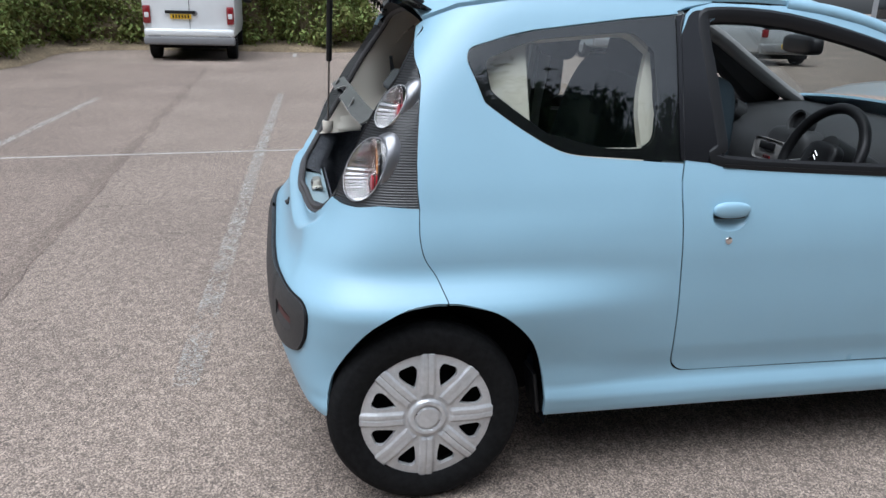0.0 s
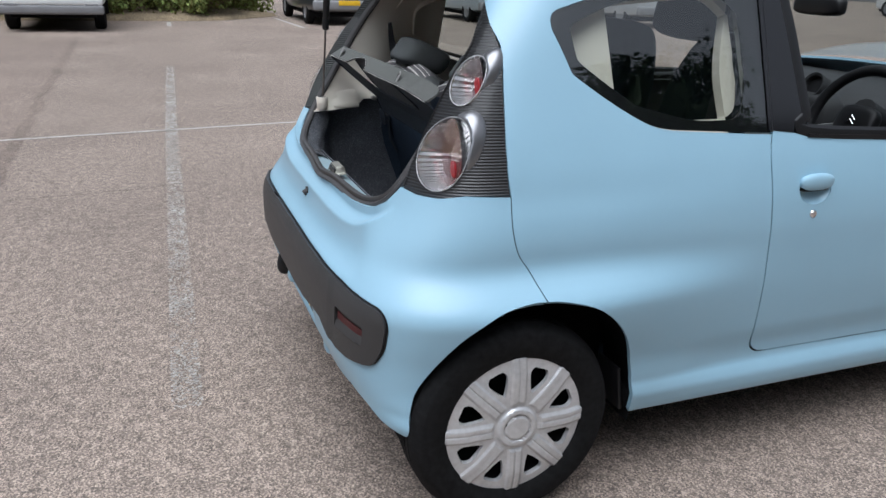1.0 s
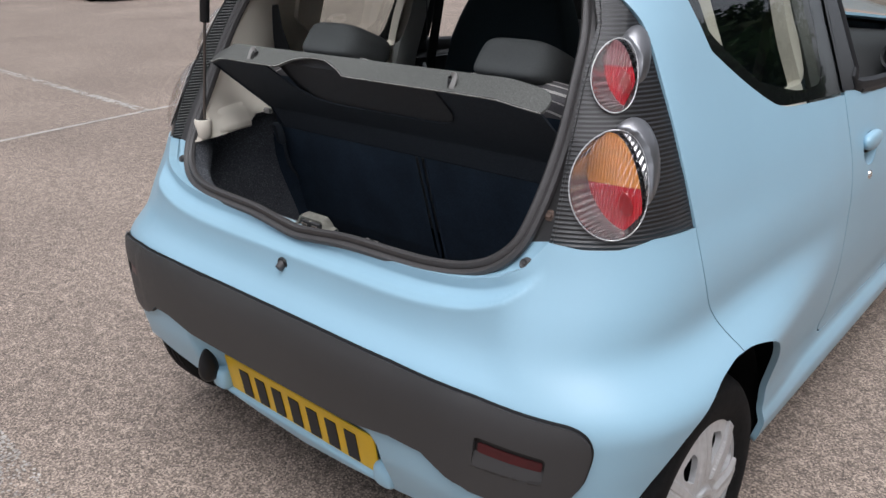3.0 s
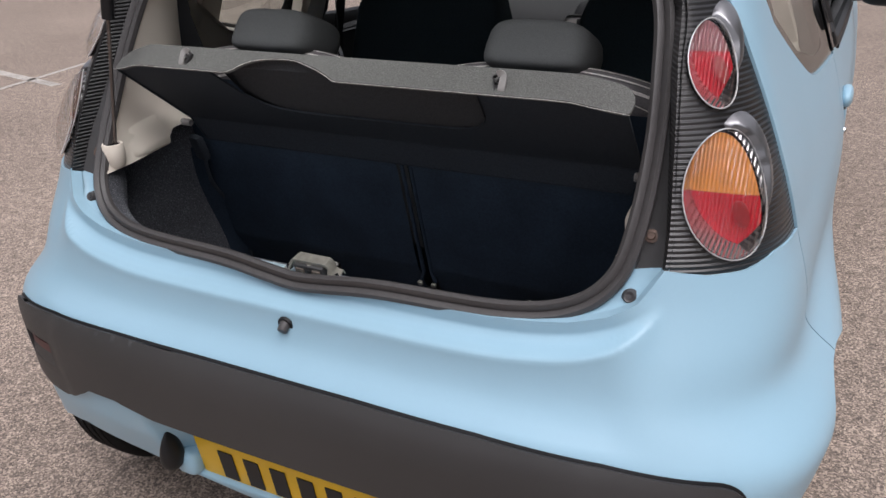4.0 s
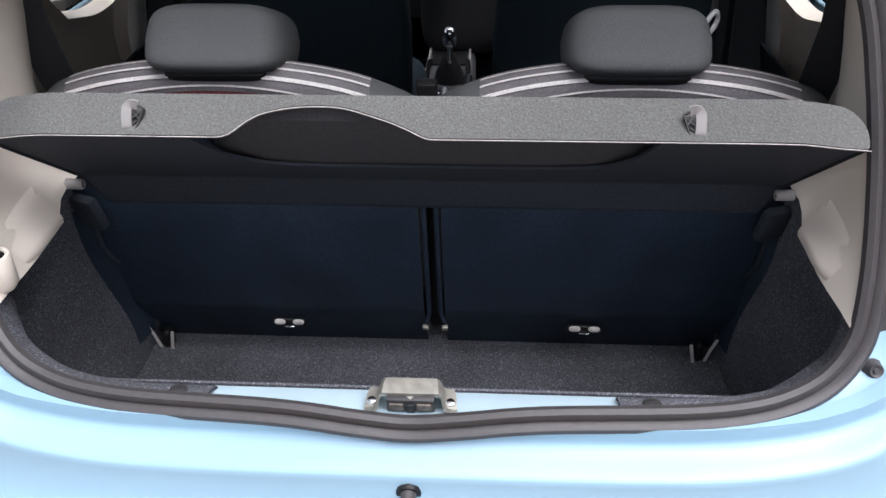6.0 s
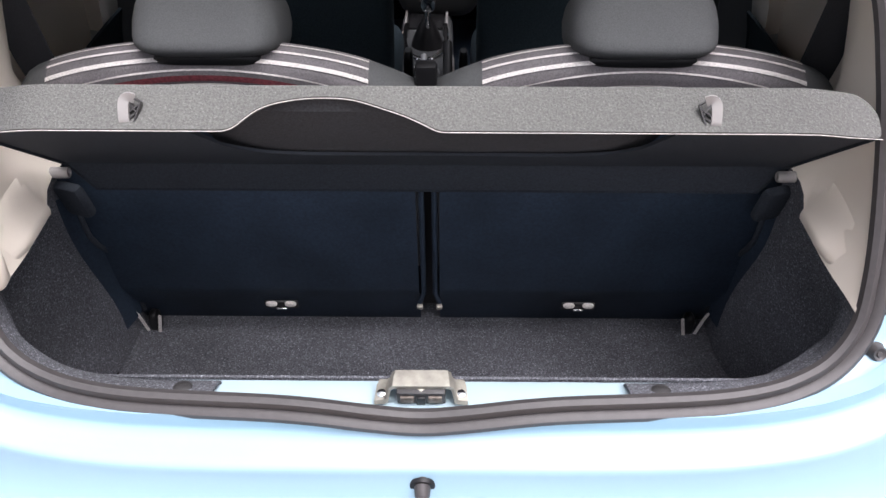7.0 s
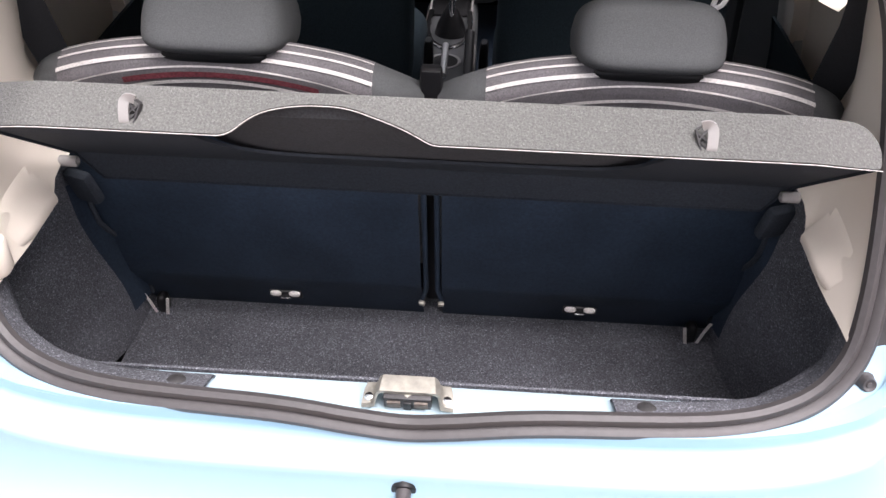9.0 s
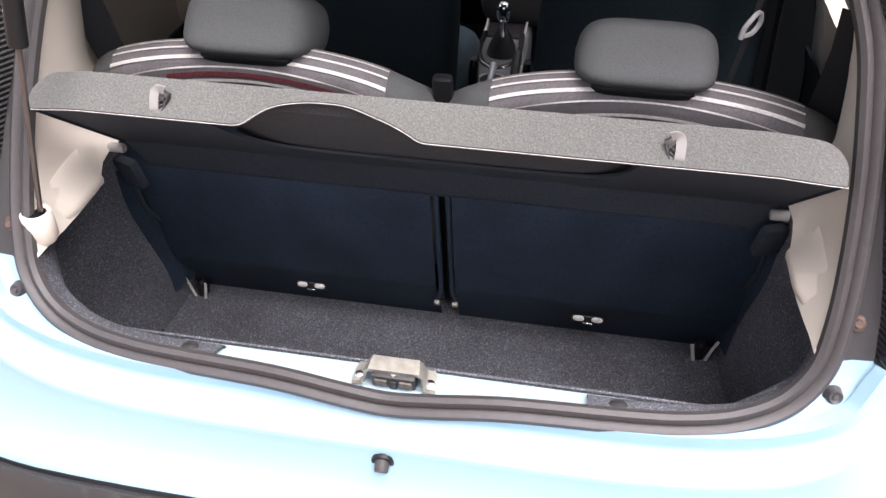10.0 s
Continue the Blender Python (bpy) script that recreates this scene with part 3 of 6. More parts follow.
# dark joints behind the panel gaps
DOOR_GAP = smooth([(.733, .979), (.731, .85), (.731, .732), (.736, .60), (.744, .469), (.749, .40), (.757, .369), (.778, .3535), (.82, .3515), (1.1, .3495), (1.5, .347), (1.9, .343)])
for s in (1, -1):
    for name, uz in (("door_gap", [(at(y, z), z) for y, z in DOOR_GAP]), ("bumper_gap", [(u + .002, z) for u, z in SEAM])):
        line = [skin(u, z) - surf_normal(skin, u, z) * .0085 for u, z in uz]
        part(name, sweep([Vector((s * v[0], v[1], v[2])) for v in line], ring(.0062, 8), up=(1, 0, 0)), DARK, car, "dark joint between the panels")

# wheel
def rim_surface(x0, s):
    def f(a, b):
        r = math.hypot(a, b)
        th = math.atan2(b, a)
        k = (th / (math.pi / 4)) % 1.0
        k = min(k, 1 - k)          # 0 on a spoke's middle line
        h = .009 - .010 * step(r, .13, .2)
        if r > .060:
            across = k * math.pi / 4 * r
            h += .0065 * (1 - step(across, .0165, .0215)) * step(r, .062, .072) * (1 - step(r, .188, .196))
            h -= .0035 * (1 - step(across, .0, .0022)) * step(r, .062, .07)
        h += .010 * (1 - step(r, .050, .058)) - .006 * (1 - step(r, .036, .040)) * step(r, .03, .036)
        return Vector((s * (x0 + h), a, b))
    return f


def wheel(y, s, zc=.279):
    w = thing("road_wheel", "steel wheel with a silver eight spoke trim", "wheel")
    w.parent = car
    m = Matrix.Translation((s * .712, y, zc)) @ Matrix.Rotation(radians(90), 4, "Y")
    t = .0775
    prof = [(.188, -.068), (.20, -.074), (.22, -.078), (.24, -.077), (.258, -.070), (.270, -.058)]
    for g in (-.036, -.012, .012, .036):
        prof += [(.2785 - abs(g) * .04, g - .004), (.273, g - .003), (.273, g + .003), (.2785 - abs(g) * .04, g + .004)]
    prof += [(.270, .058), (.262, .067), (.258, .070), (.254, .0735), (.250, .0738), (.24, .077), (.22, .078), (.20, .074), (.188, .068), (.178, .03), (.178, -.03)]
    part("tyre", lathe(prof, m, 72, closed=True), TYRE, w, "black road tyre")
    part("rim", lathe([(.05, .0), (.10, .02), (.15, .03), (.168, .035), (.178, .06), (.18, .066), (.174, .066), (.166, .05)], Matrix.Translation((s * .712, y, zc)) @ Matrix.Rotation(radians(90 * s), 4, "Y"), 48), DARK, w)
    holes = []
    for k in range(8):
        c = math.pi / 8 + k * math.pi / 4
        pts = []
        for r, d, rad in ((.096, .0, .003), (.116, .115, .010), (.150, .190, .010), (.166, .125, .008), (.166, -.125, .008), (.150, -.190, .010), (.116, -.115, .010)):
            pts.append((r * math.cos(c + d), r * math.sin(c + d), rad))
        holes.append(pts)
    base = rim_surface(.778, 1)

    def srf(a, b):
        v = base(a, b)
        return Vector((v[0], v[1] + y, v[2] + zc))
    sheet("wheel_trim", ellipse(0, 0, .197, .197, n=96), SILVER, w, "silver plastic wheel trim", holes=holes, grid=.0045, surf=srf, depth=.012, flip=s < 0)
    part("trim_ring", lathe([(.193, .0), (.1985, .004), (.2015, .0), (.199, -.008)], Matrix.Translation((s * .7775, y, zc)) @ Matrix.Rotation(radians(90 * s), 4, "Y"), 72, closed=True), SILVER, w)
    part("centre_cap", lathe([(0, .006), (.026, .005), (.029, .002), (.030, -.006)], Matrix.Translation((s * .790, y, zc)) @ Matrix.Rotation(radians(90 * s), 4, "Y"), 40), SILVER, w)
    return w


for y in (0.012, 2.352):
    for s in (1, -1):
        wheel(y, s)

# ---- rear end of the hatchback ----
def both(pts):
    """A closed outline from its right half, middle points on u = 0 left out."""
    return pts + [(-p[0], *p[1:]) for p in pts[::-1]]


STRIP = [(.05, .484), (.209, .485), (.275, .50), (.325, .497), (.36, .466), (.39, .450), (.433, .447), (.500, .458, .025), (.522, .51, .02), (.528, .580, .02), (.510, .609, .02), (.39, .627), (.27, .634), (.124, .636)]
SLOT = [(.390, .512, .008), (.390, .570, .008), (.474, .556, .008), (.474, .506, .008)]


def strip_step(a, b):
    """The strip's middle stands a little proud of its two ends."""
    t = min(1, max(0, (.380 - abs(a)) / .012))
    return .003 * t * t * (3 - 2 * t)


sheet("strip_gap", both([(p[0] + (.004 if p[0] > .5 else 0), p[1] + (.0045 if p[1] > .58 else -.0035), *p[2:]) for p in STRIP]), BLACK, car, "", off=.0025, depth=.002, grid=.0125)
strip = sheet("bumper_strip", both(STRIP), TRIM, car, "charcoal plastic bumper strip", off=.010, depth=.012, grid=.010, holes=[SLOT, [(-p[0], *p[1:]) for p in SLOT]], lift=strip_step)
for sg in (False, True):
    sheet("reflector", [(.394, .536, .004), (.394, .556, .004), (.471, .544, .004), (.471, .525, .004)], DARK_RED, strip, "dark red rear reflector", off=.0040, depth=.003, grid=.008, flip=sg)
    sheet("slot_shelf", [(.388, .508), (.388, .538), (.476, .528), (.476, .502)], TRIM, strip, "sloping sill of the reflector's slot", off=.003, depth=.002, grid=.006, flip=sg, lift=lambda a, b: .0075 * min(1, max(0, (.539 - b - (a - .39) * .11) / .028)))
    sheet("reflector_recess", [(.385, .505), (.385, .575), (.482, .560), (.482, .500)], BLACK, strip, "", off=.0015, depth=0, grid=.01, flip=sg)

# number plate: plain bars in place of its characters
plate = part("number_plate", box(pose(0, -.343, .352, 8, 0, 0), (.52, .006, .111), .004, 3), YELLOW, car, "yellow rear number plate")
for k in range(7):
    x = -.185 + .062 * k
    part("plate_mark", box(pose(x, -.3475, .352, 8, 0, 0), (.036, .002, .074), .0008, 1), BLACK, plate)
part("fog_lamp", soft_box((-.303, -.374, .372), (.034, .050, .090), 2.1, 20, shape=lambda v: Vector((v[0] * (1 - 14 * v[2]), v[1] * (1 - 5 * v[2]), v[2]))), BLACK, car, "black teardrop lamp cap beside the number plate")

for s in (-1, 1):
    part("plate_pad", soft_box((s * .288, -.343, .330), (.060, .046, .056), 3, 14), PAINT, car, "light blue pad at the plate's end")

# tail lamps
LAMP = [SEAM[0]] + LAMP_OUT[::-1] + [(.485, 1.325), (.505, 1.29), (.532, 1.197), (.513, 1.129), (.487, .995), (.468, .875)] + LAMP_LOW[::-1]
LAMP = [(p[0], p[1]) for p in LAMP]


def dome(ca, cb, ra, rb, height, tilt):
    def f(a, b):
        da, db = a - ca, b - cb
        x = (da * math.cos(tilt) + db * math.sin(tilt)) / ra
        y = (-da * math.sin(tilt) + db * math.cos(tilt)) / rb
        return height * math.sqrt(max(0.0, 1 - min(1, x * x + y * y)))
    return f


def cut(poly, z, above):
    """The part of an outline above or below a level."""
    out = []
    for p, q in zip(poly, poly[1:] + poly[:1]):
        if (p[1] >= z) == above:
            out.append(p)
        if (p[1] >= z) != (q[1] >= z):
            t = (z - p[1]) / (q[1] - p[1])
            out.append((p[0] + (q[0] - p[0]) * t, z))
    return out


def flat_lens(ca, cb, back, keep=.4):
    """The lens's inner face: the skin there, flattened to look rearward and set back."""
    yc = skin(ca, cb)[1]

    def f(a, b):
        v = skin(a, b)
        return Vector((v[0] - .004, yc + (v[1] - yc) * keep + back, v[2]))
    return f


for sg in (False, True):
    lenses = ((.569, .957, .074, .080, .020, -.35), (.575, 1.117, .049, .054, .016, -.25))
    lamp = sheet("tail_lamp", LAMP, HOUSING, car, "tail lamp with smoked ribbed housing and round lenses", off=-.004, depth=.03, flip=sg, grid=.012, holes=[ellipse(e[0], e[1], e[2], e[3], e[5]) for e in lenses])
    for ca, cb, ra, rb, h, tilt in lenses:
        big = ellipse(ca + .050, cb + .032, ra * .98, rb * .84, tilt)
        sheet("bulb_fairing", big, FAIRING, lamp, "", off=-.008, depth=0, grid=.008, flip=sg, lift=lambda a, b, f=dome(ca + .050, cb + .032, ra * .99, rb * .85, h * 1.1, tilt), g=dome(ca, cb, ra * 1.02, rb * 1.02, 1, tilt): f(a, b) if g(a, b) == 0 else -.05)
        big_lamp = h > .018
        outline = ellipse(ca, cb, ra * .99, rb * .99, tilt, 48)
        split = cb - .006 if big_lamp else cb + .012
        inner = flat_lens(ca, cb, .023, .14)
        sheet("lens", cut(outline, split - .0002, False), RED, lamp, "red lens", depth=.004, grid=.008, flip=sg, surf=inner)
        sheet("lens", cut(outline, split + .0002, True), AMBER if big_lamp else FROST, lamp, "amber lens" if big_lamp else "pale lens", depth=.004, grid=.008, flip=sg, surf=inner)
        sheet("bulb_cap", ellipse(ca + .010, cb - (.034 if big_lamp else .012), .019, .019, 0, 24), BULB, lamp, "dark red bulb cap", depth=.006, grid=.006, flip=sg, surf=inner, off=.004)
        bowl = []
        for k in range(6):
            t = k / 5
            bowl.append([skin(*p).lerp(flat_lens(ca, cb, .038, .14)(*p), t) for p in ellipse(ca, cb, ra * (1 - .02 * t), rb * (1 - .02 * t), tilt, 40)])
        bowl = [r + r[:1] for r in bowl]
        part("reflector_bowl", loft([[Vector((-v[0] if sg else v[0], v[1], v[2])) for v in r] for r in bowl]), BOWL, lamp, "bright reflector bowl")
        sheet("clear_dome", outline, FLUTE, lamp, "clear fluted lens cover", off=.001, depth=0, grid=.006, flip=sg, lift=dome(ca, cb, ra * 1.01, rb * 1.01, h, tilt))
        rim = [skin(*p) + surf_normal(skin, *p) * .002 for p in ellipse(ca, cb, ra * 1.02, rb * 1.02, tilt, 40)]
        if sg:
            rim = [Vector((-p[0], p[1], p[2])) for p in rim]
        part("lens_rim", sweep(rim, ring(.0010, 8), up=(0, -1, .3), closed=True), SILVER, lamp, "chrome lens ring")

# tailgate opening: channel and seal
SEAL = [(0, -.300, .770), (.058, -.299, .775), (.156, -.293, .783), (.355, -.280, .784), (.455, -.258, .799), (.508, -.228, .838), (.526, -.19, .90), (.530, -.13, 1.0), (.522, -.075, 1.1), (.505, -.022, 1.19), (.455, .04, 1.29), (.39, .058, 1.335), (.2, .066, 1.362), (0, .068, 1.37)]
full = SEAL + [(-p[0], p[1], p[2]) for p in SEAL[-2:0:-1]]
seal_path = curve_points(full, 8, closed=True)

part("boot_seal", sweep(seal_path, [(-.015, -.004), (-.0135, .004), (-.008, .0085), (-.002, .006), (.001, .002), (.005, .007), (.010, .009), (.0155, .005), (.0165, -.003), (.012, -.009), (-.010, -.010)], up=(0, -.88, .48), closed=True), RUBBER, car, "grey rubber seal round the boot opening")
OUT = [(0, .768), (.046, .773), (.125, .7765), (.275, .778), (.36, .789), (.435, .826), (.467, .870), (.487, .995), (.512, 1.115), (.532, 1.197), (.507, 1.288), (.488, 1.33)]


def channel(name, rng, mat, sg, label):
    rows = []
    seal = curve_points(SEAL, 4)
    outer = curve_points([skin(*p) for p in OUT] + [Vector((.2, .012, 1.37)), Vector((0, .005, 1.382))], 4)
    for k in range(rng[0] * 4, rng[1] * 4 + 1):
        b = seal[k - round(3.4 * bell(k, 24, 5))]
        a = outer[k] + (outer[k] - b).normalized() * .005 + Vector((0, .005, -.001))
        sink = Vector((0, .86, -.3)) * min(.022, (b - a).length * .35)
        row = [a, a.lerp(b, .12) + sink * .8, a.lerp(b, .5) + sink, a.lerp(b, .85) + sink * .6, b + Vector((0, .012, 0))]
        rows.append([Vector((-v[0] if sg else v[0], v[1], v[2])) for v in row])
    return part(name, loft(rows), mat, car, label)


for sg in (False, True):
    channel("boot_channel", (0, 6), PAINT, sg, "light blue boot channel")
    channel("pillar_channel", (6, 13), TRIM, sg, "charcoal channel beside the tail lamp")
    s = -1 if sg else 1
    part("pillar_bolt", lathe([(0, .004), (.005, .004), (.006, .001), (.010, 0), (.010, -.006)], Matrix.Translation((s * .549, -.186, .896)) @ Matrix.Rotation(radians(60), 4, "X"), 16), RUST, car, "rusty pillar bolt")
    part("rubber_buffer", lathe([(0, .008), (.003, .008), (.0035, .006), (.0075, .008), (.0095, .005), (.0105, 0), (.0125, -.002), (.0125, -.012)], Matrix.Translation((s * .535, -.232, .818)) @ Matrix.Rotation(radians(62), 4, "X"), 24), RUBBER, car, "grey rubber stop")
peg = part("lock_peg", lathe([(0, .026), (.0078, .026), (.0088, .024), (.0098, .006), (.0099, -.004)], Matrix.Translation((.003, -.334, .7185)) @ Matrix.Rotation(radians(122), 4, "X"), 28), RUBBER, car, "grey rubber peg under the boot sill")
part("peg_seat", lathe([(.0, .0012), (.0140, .0012), (.0148, .0), (.0148, -.004)], Matrix.Translation((.003, -.3450, .7110)) @ Matrix.Rotation(radians(100), 4, "X"), 28), BLACK, peg)

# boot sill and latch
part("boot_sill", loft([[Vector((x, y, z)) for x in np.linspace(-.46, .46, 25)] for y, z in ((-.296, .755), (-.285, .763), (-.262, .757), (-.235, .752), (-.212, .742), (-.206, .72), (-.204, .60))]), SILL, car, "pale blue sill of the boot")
LT = pose(0, -.252, .769, 12, 0, 0)
hat = [(-.0555, -.004), (-.0440, -.003), (-.0395, .001), (-.0365, .0135), (-.0325, .0175)]
hat = hat + [(-a, b) for a, b in hat[::-1]]
latch = part("boot_latch", loft([[LT @ Vector((x * k, y if abs(x) > .038 else max(y, -.003 + y * .05), z - d)) for x, z in hat] for y, k, d in ((-.014, 1, .003), (-.011, 1, 0), (.008, .97, 0), (.016, .92, .001), (.020, .9, .010))], thick=-.0022), ZINC, car, "zinc plated boot latch")
part("latch_body", box(LT @ Matrix.Translation((0, -.003, .002)), (.058, .018, .024), .002), TRIM, latch, "dark inside of the latch")
part("latch_claw", sweep([LT @ Vector(v) for v in ((-.009, .006, .012), (-.006, -.003, .011), (0, -.008, .0125), (.006, -.003, .011), (.010, .006, .012))], ring(.0028, 8), up=(0, 1, 0)), ZINC, latch, "bright hooked claw")
for x in (-.0165, .0165):
    part("latch_cheek", box(LT @ Matrix.Translation((x, -.0130, .0025)), (.0165, .004, .0125), .0012), LATCH_BROWN, latch, "brown stained cheek of the latch")
part("latch_slot", box(LT @ Matrix.Translation((0, -.0130, .0)), (.010, .004, .016), .001), BLACK, latch)
for x, y in ((-.018, .007), (.016, .008), (-.018, .001), (.0, .0)):
    part("latch_slot", box(LT @ Matrix.Translation((x, y, .0165)), (.008, .003, .0016), .0004), BLACK, latch)
for s in (-1, 1):
    part("latch_screw", lathe([(0, .005), (.005, .004), (.007, 0)], LT @ Matrix.Translation((s * .0475, -.003, -.003)), 16), CHROME, latch)

# roof, tailgate with its strut
def roof_row(u, z, crown=.055, n=17, back=0.0):
    p = skin(u, z)
    return [Vector((p[0] * t, p[1] - back * (1 - t * t), p[2] + crown * (1 - abs(t) ** 2.3))) for t in np.linspace(-1, 1, n)]


roof_line = [(.49, 1.338), (.60, 1.376), (.79, 1.398), rail(.45), rail(.6), rail(.8), rail(1.0), rail(1.15), rail(1.25)]
part("roof", loft([roof_row(u, z + .0, back=.012) for u, z in roof_line], thick=-.012), PAINT, car, "light blue roof")
part("roof_lining", loft([[v + Vector((0, 0, -.035)) for v in roof_row(u, z)] for u, z in roof_line[1:]], thick=.01), LINING, car, "cream roof lining")
WS = [rail(1.25), rail(1.5), rail(1.75), rail(2.03)]
part("windscreen", loft([[Vector((v[0] * .94, v[1] + .10 * (1 - (v[0] / .7) ** 2), v[2])) for v in roof_row(u, z, .045)] for u, z in WS]), GLASS, car, "tinted windscreen").visible_shadow = False
for s in (-1, 1):
    pts = [Vector((s * p[0] * .97, p[1], p[2])) for p in (skin(*rail(y)) for y in (1.1, 1.3, 1.5, 1.75, 1.95, 2.08))]
    part("windscreen_pillar", sweep(curve_points(pts, 4), ring(.028, 12, .022), up=(0, 0, 1)), PAINT, car, "light blue windscreen pillar")
    pts = [Vector((s * (p[0] - .045), p[1] + .01, p[2] - .022)) for p in (skin(*rail(y)) for y in (1.05, 1.25, 1.45, 1.7, 1.95, 2.05))]
    part("pillar_trim", sweep(curve_points(pts, 4), ring(.042, 12, .03), up=(0, 0, 1)), GREY_TRIM, car, "grey pillar trim")

GATE_END = Vector((0, -.60, 1.585))
gate_rows = []
for t in np.linspace(0, 1, 14):
    w = .44 + .075 * math.sin(math.pi * min(t, .6) / 1.2) - .10 * step(t, .8, 1.0) ** 2
    c = Vector((0, .0, 1.402)).lerp(GATE_END, t) + Vector((0, 0, .05 * math.sin(math.pi * t)))
    gate_rows.append([c + Vector((w * a, .04 * a * a, -.035 * a * a)) for a in np.linspace(-1, 1, 15)])
gate = part("tailgate", loft(gate_rows, thick=.004), GATE_GLASS, car, "raised frameless glass tailgate")
gate.visible_shadow = False
edge = [r[0] for r in gate_rows] + gate_rows[-1][1:-1] + [r[-1] for r in gate_rows[::-1]] + gate_rows[0][1:-1][::-1]
part("tailgate_border", sweep(edge, [(-.03, -.003), (.03, -.003), (.03, .003), (-.03, .003)], up=(0, .2, 1), closed=True), GLOSS_BLACK, gate, "black border of the glass")
for s in (-1, 1):
    part("tailgate_hinge", sweep([Vector((s * .36, .05, 1.375)), Vector((s * .365, .02, 1.40)), Vector((s * .37, -.03, 1.405)), Vector((s * .37, -.07, 1.41))], ring(.014, 8, .010), up=(1, 0, 0)), BLACK, gate, "black tailgate hinge")
S0, S1 = Vector((-.504, -.176, .915)), Vector((-.395, -.168, 1.436))
part("gas_strut", sweep([S0.lerp(S1, .46), S0.lerp(S1, .5), S1], ring(.0115, 14), up=(0, 1, 0)), BLACK, car, "black gas strut")
part("strut_rod", sweep([S0, S0.lerp(S1, .47)], ring(.0036, 12), up=(0, 1, 0)), STEEL, car, "dark steel strut rod")
coil = [Vector((-.30 + .012 * math.cos(k * .9), .03 - .0016 * k, 1.345 + .0014 * k + .012 * math.sin(k * .9))) for k in range(70)]
part("wiring_coil", sweep(coil, ring(.0035, 6), up=(0, 1, 0)), BLACK, car, "coiled black wiring")

# door furniture
for sg in (False, True):
    s = -1 if sg else 1
    p = skin(at(.872, .833), .833)
    h = thing("door_handle", "light blue pull handle over a scooped recess", "")
    del h["label"]
    h.parent = car
    sheet("handle_cup", ellipse(at(.872, .833), .833, .055, .041, n=32), PAINT, h, "", off=.0, depth=0, grid=.008, flip=sg, lift=lambda a, b: -.020 * math.sqrt(max(0, 1 - ((a - at(.872, .833)) / .0555) ** 2 - ((b - .833) / .0415) ** 2)))
    part("handle_bar", soft_box(Vector((s * (p[0] + .002), .872, .8535)), (.028, .112, .046), 2.5, 16), PAINT, h, "light blue handle bar")
    part("handle_gap", soft_box(Vector((s * (p[0] - .006), .872, .8315)), (.024, .098, .010), 2.5, 12), BLACK, h, "dark gap under the handle")
    part("lock_barrel", lathe([(0, .004), (.006, .004), (.010, .003), (.012, 0), (.012, -.006)], Matrix.Translation((s * (skin(at(.869, .767), .767)[0] + .001), .869, .767)) @ Matrix.Rotation(radians(90 * s), 4, "Y"), 24), CHROME, car, "door lock barrel")
    part("window_weatherstrip", sweep([Vector((s * (skin(at(y, z), z)[0] + .003), y, z)) for y, z in ((.85, .972), (1.1, .958), (1.4, .942), (1.86, .925))], [(-.006, -.004), (.003, -.004), (.003, .005), (-.006, .005)], up=(0, 0, 1)), BLACK, car, "black window weatherstrip")
    fr = curve_points([skin(*q[:2]) + Vector((-.012, 0, 0)) for q in DWIN], 4, closed=True)
    fr = [Vector((s * v[0], v[1], v[2])) for v in fr]
    part("window_frame", sweep(fr, ring(.025, 8, .017), up=(1, 0, 0), closed=True), BLACK, car, "black window frame")

# wings, bonnet, front
FARCH = [(at(2.345 + .33 * math.cos(a), .29 + .34 * math.sin(a)), .29 + .34 * math.sin(a)) for a in np.linspace(-.12, math.pi + .12, 14)]
TOPW = [rail(2.06), rail(2.25), rail(2.42), (at(2.62, .84), .84), (at(2.72, .81), .81)]
wing = [(at(1.995, .25), .25), (at(1.993, .5), .5), (at(1.978, .7), .7), (at(1.958, .925), .925)] + TOPW + [(at(2.72, .6), .6), (at(2.72, .36), .36)] + FARCH[2:]
nose = [(at(2.725, .25), .25), (at(2.725, .80), .80), (at(2.9, .775), .775), (at(3.349, .74), .74), (at(3.349, .22), .22), (at(3.0, .22), .22)]
for sg in (False, True):
    sheet("front_wing", wing, PAINT, car, "light blue front wing", flip=sg, depth=.014, grid=.03)
    sheet("front_bumper", nose, PAINT, car, "light blue front bumper", flip=sg, depth=.014, grid=.03)
    sheet("headlamp", [(at(2.74, .60), .60, .03), (at(2.74, .76), .76, .05), (at(3.0, .74), .74, .04), (at(3.02, .64), .64, .03)], CLEAR, car, "clear headlamp", flip=sg, off=.006, depth=.02, grid=.02)
    sheet("air_intake", [(at(3.08, .33), .33, .03), (at(3.08, .47), .47, .03), (at(3.348, .47), .47), (at(3.348, .33), .33)], BLACK, car, "black air intake", flip=sg, off=.003, depth=.01, grid=.02)
bon = [[Vector((p[0] * t, p[1], p[2] + c * (1 - abs(t) ** 2.4))) for t in np.linspace(-1, 1, 15)] for p, c in [(skin(*rail(2.06)), .04), (skin(*rail(2.25)), .06), (skin(*rail(2.42)), .065), (skin(at(2.72, .81), .81), .06), (skin(at(2.95, .77), .77), .045), (skin(at(3.2, .755), .755), .02), (skin(at(3.335, .742), .742), .004)]]
part("bonnet", loft(bon, thick=-.01), PAINT, car, "light blue bonnet")

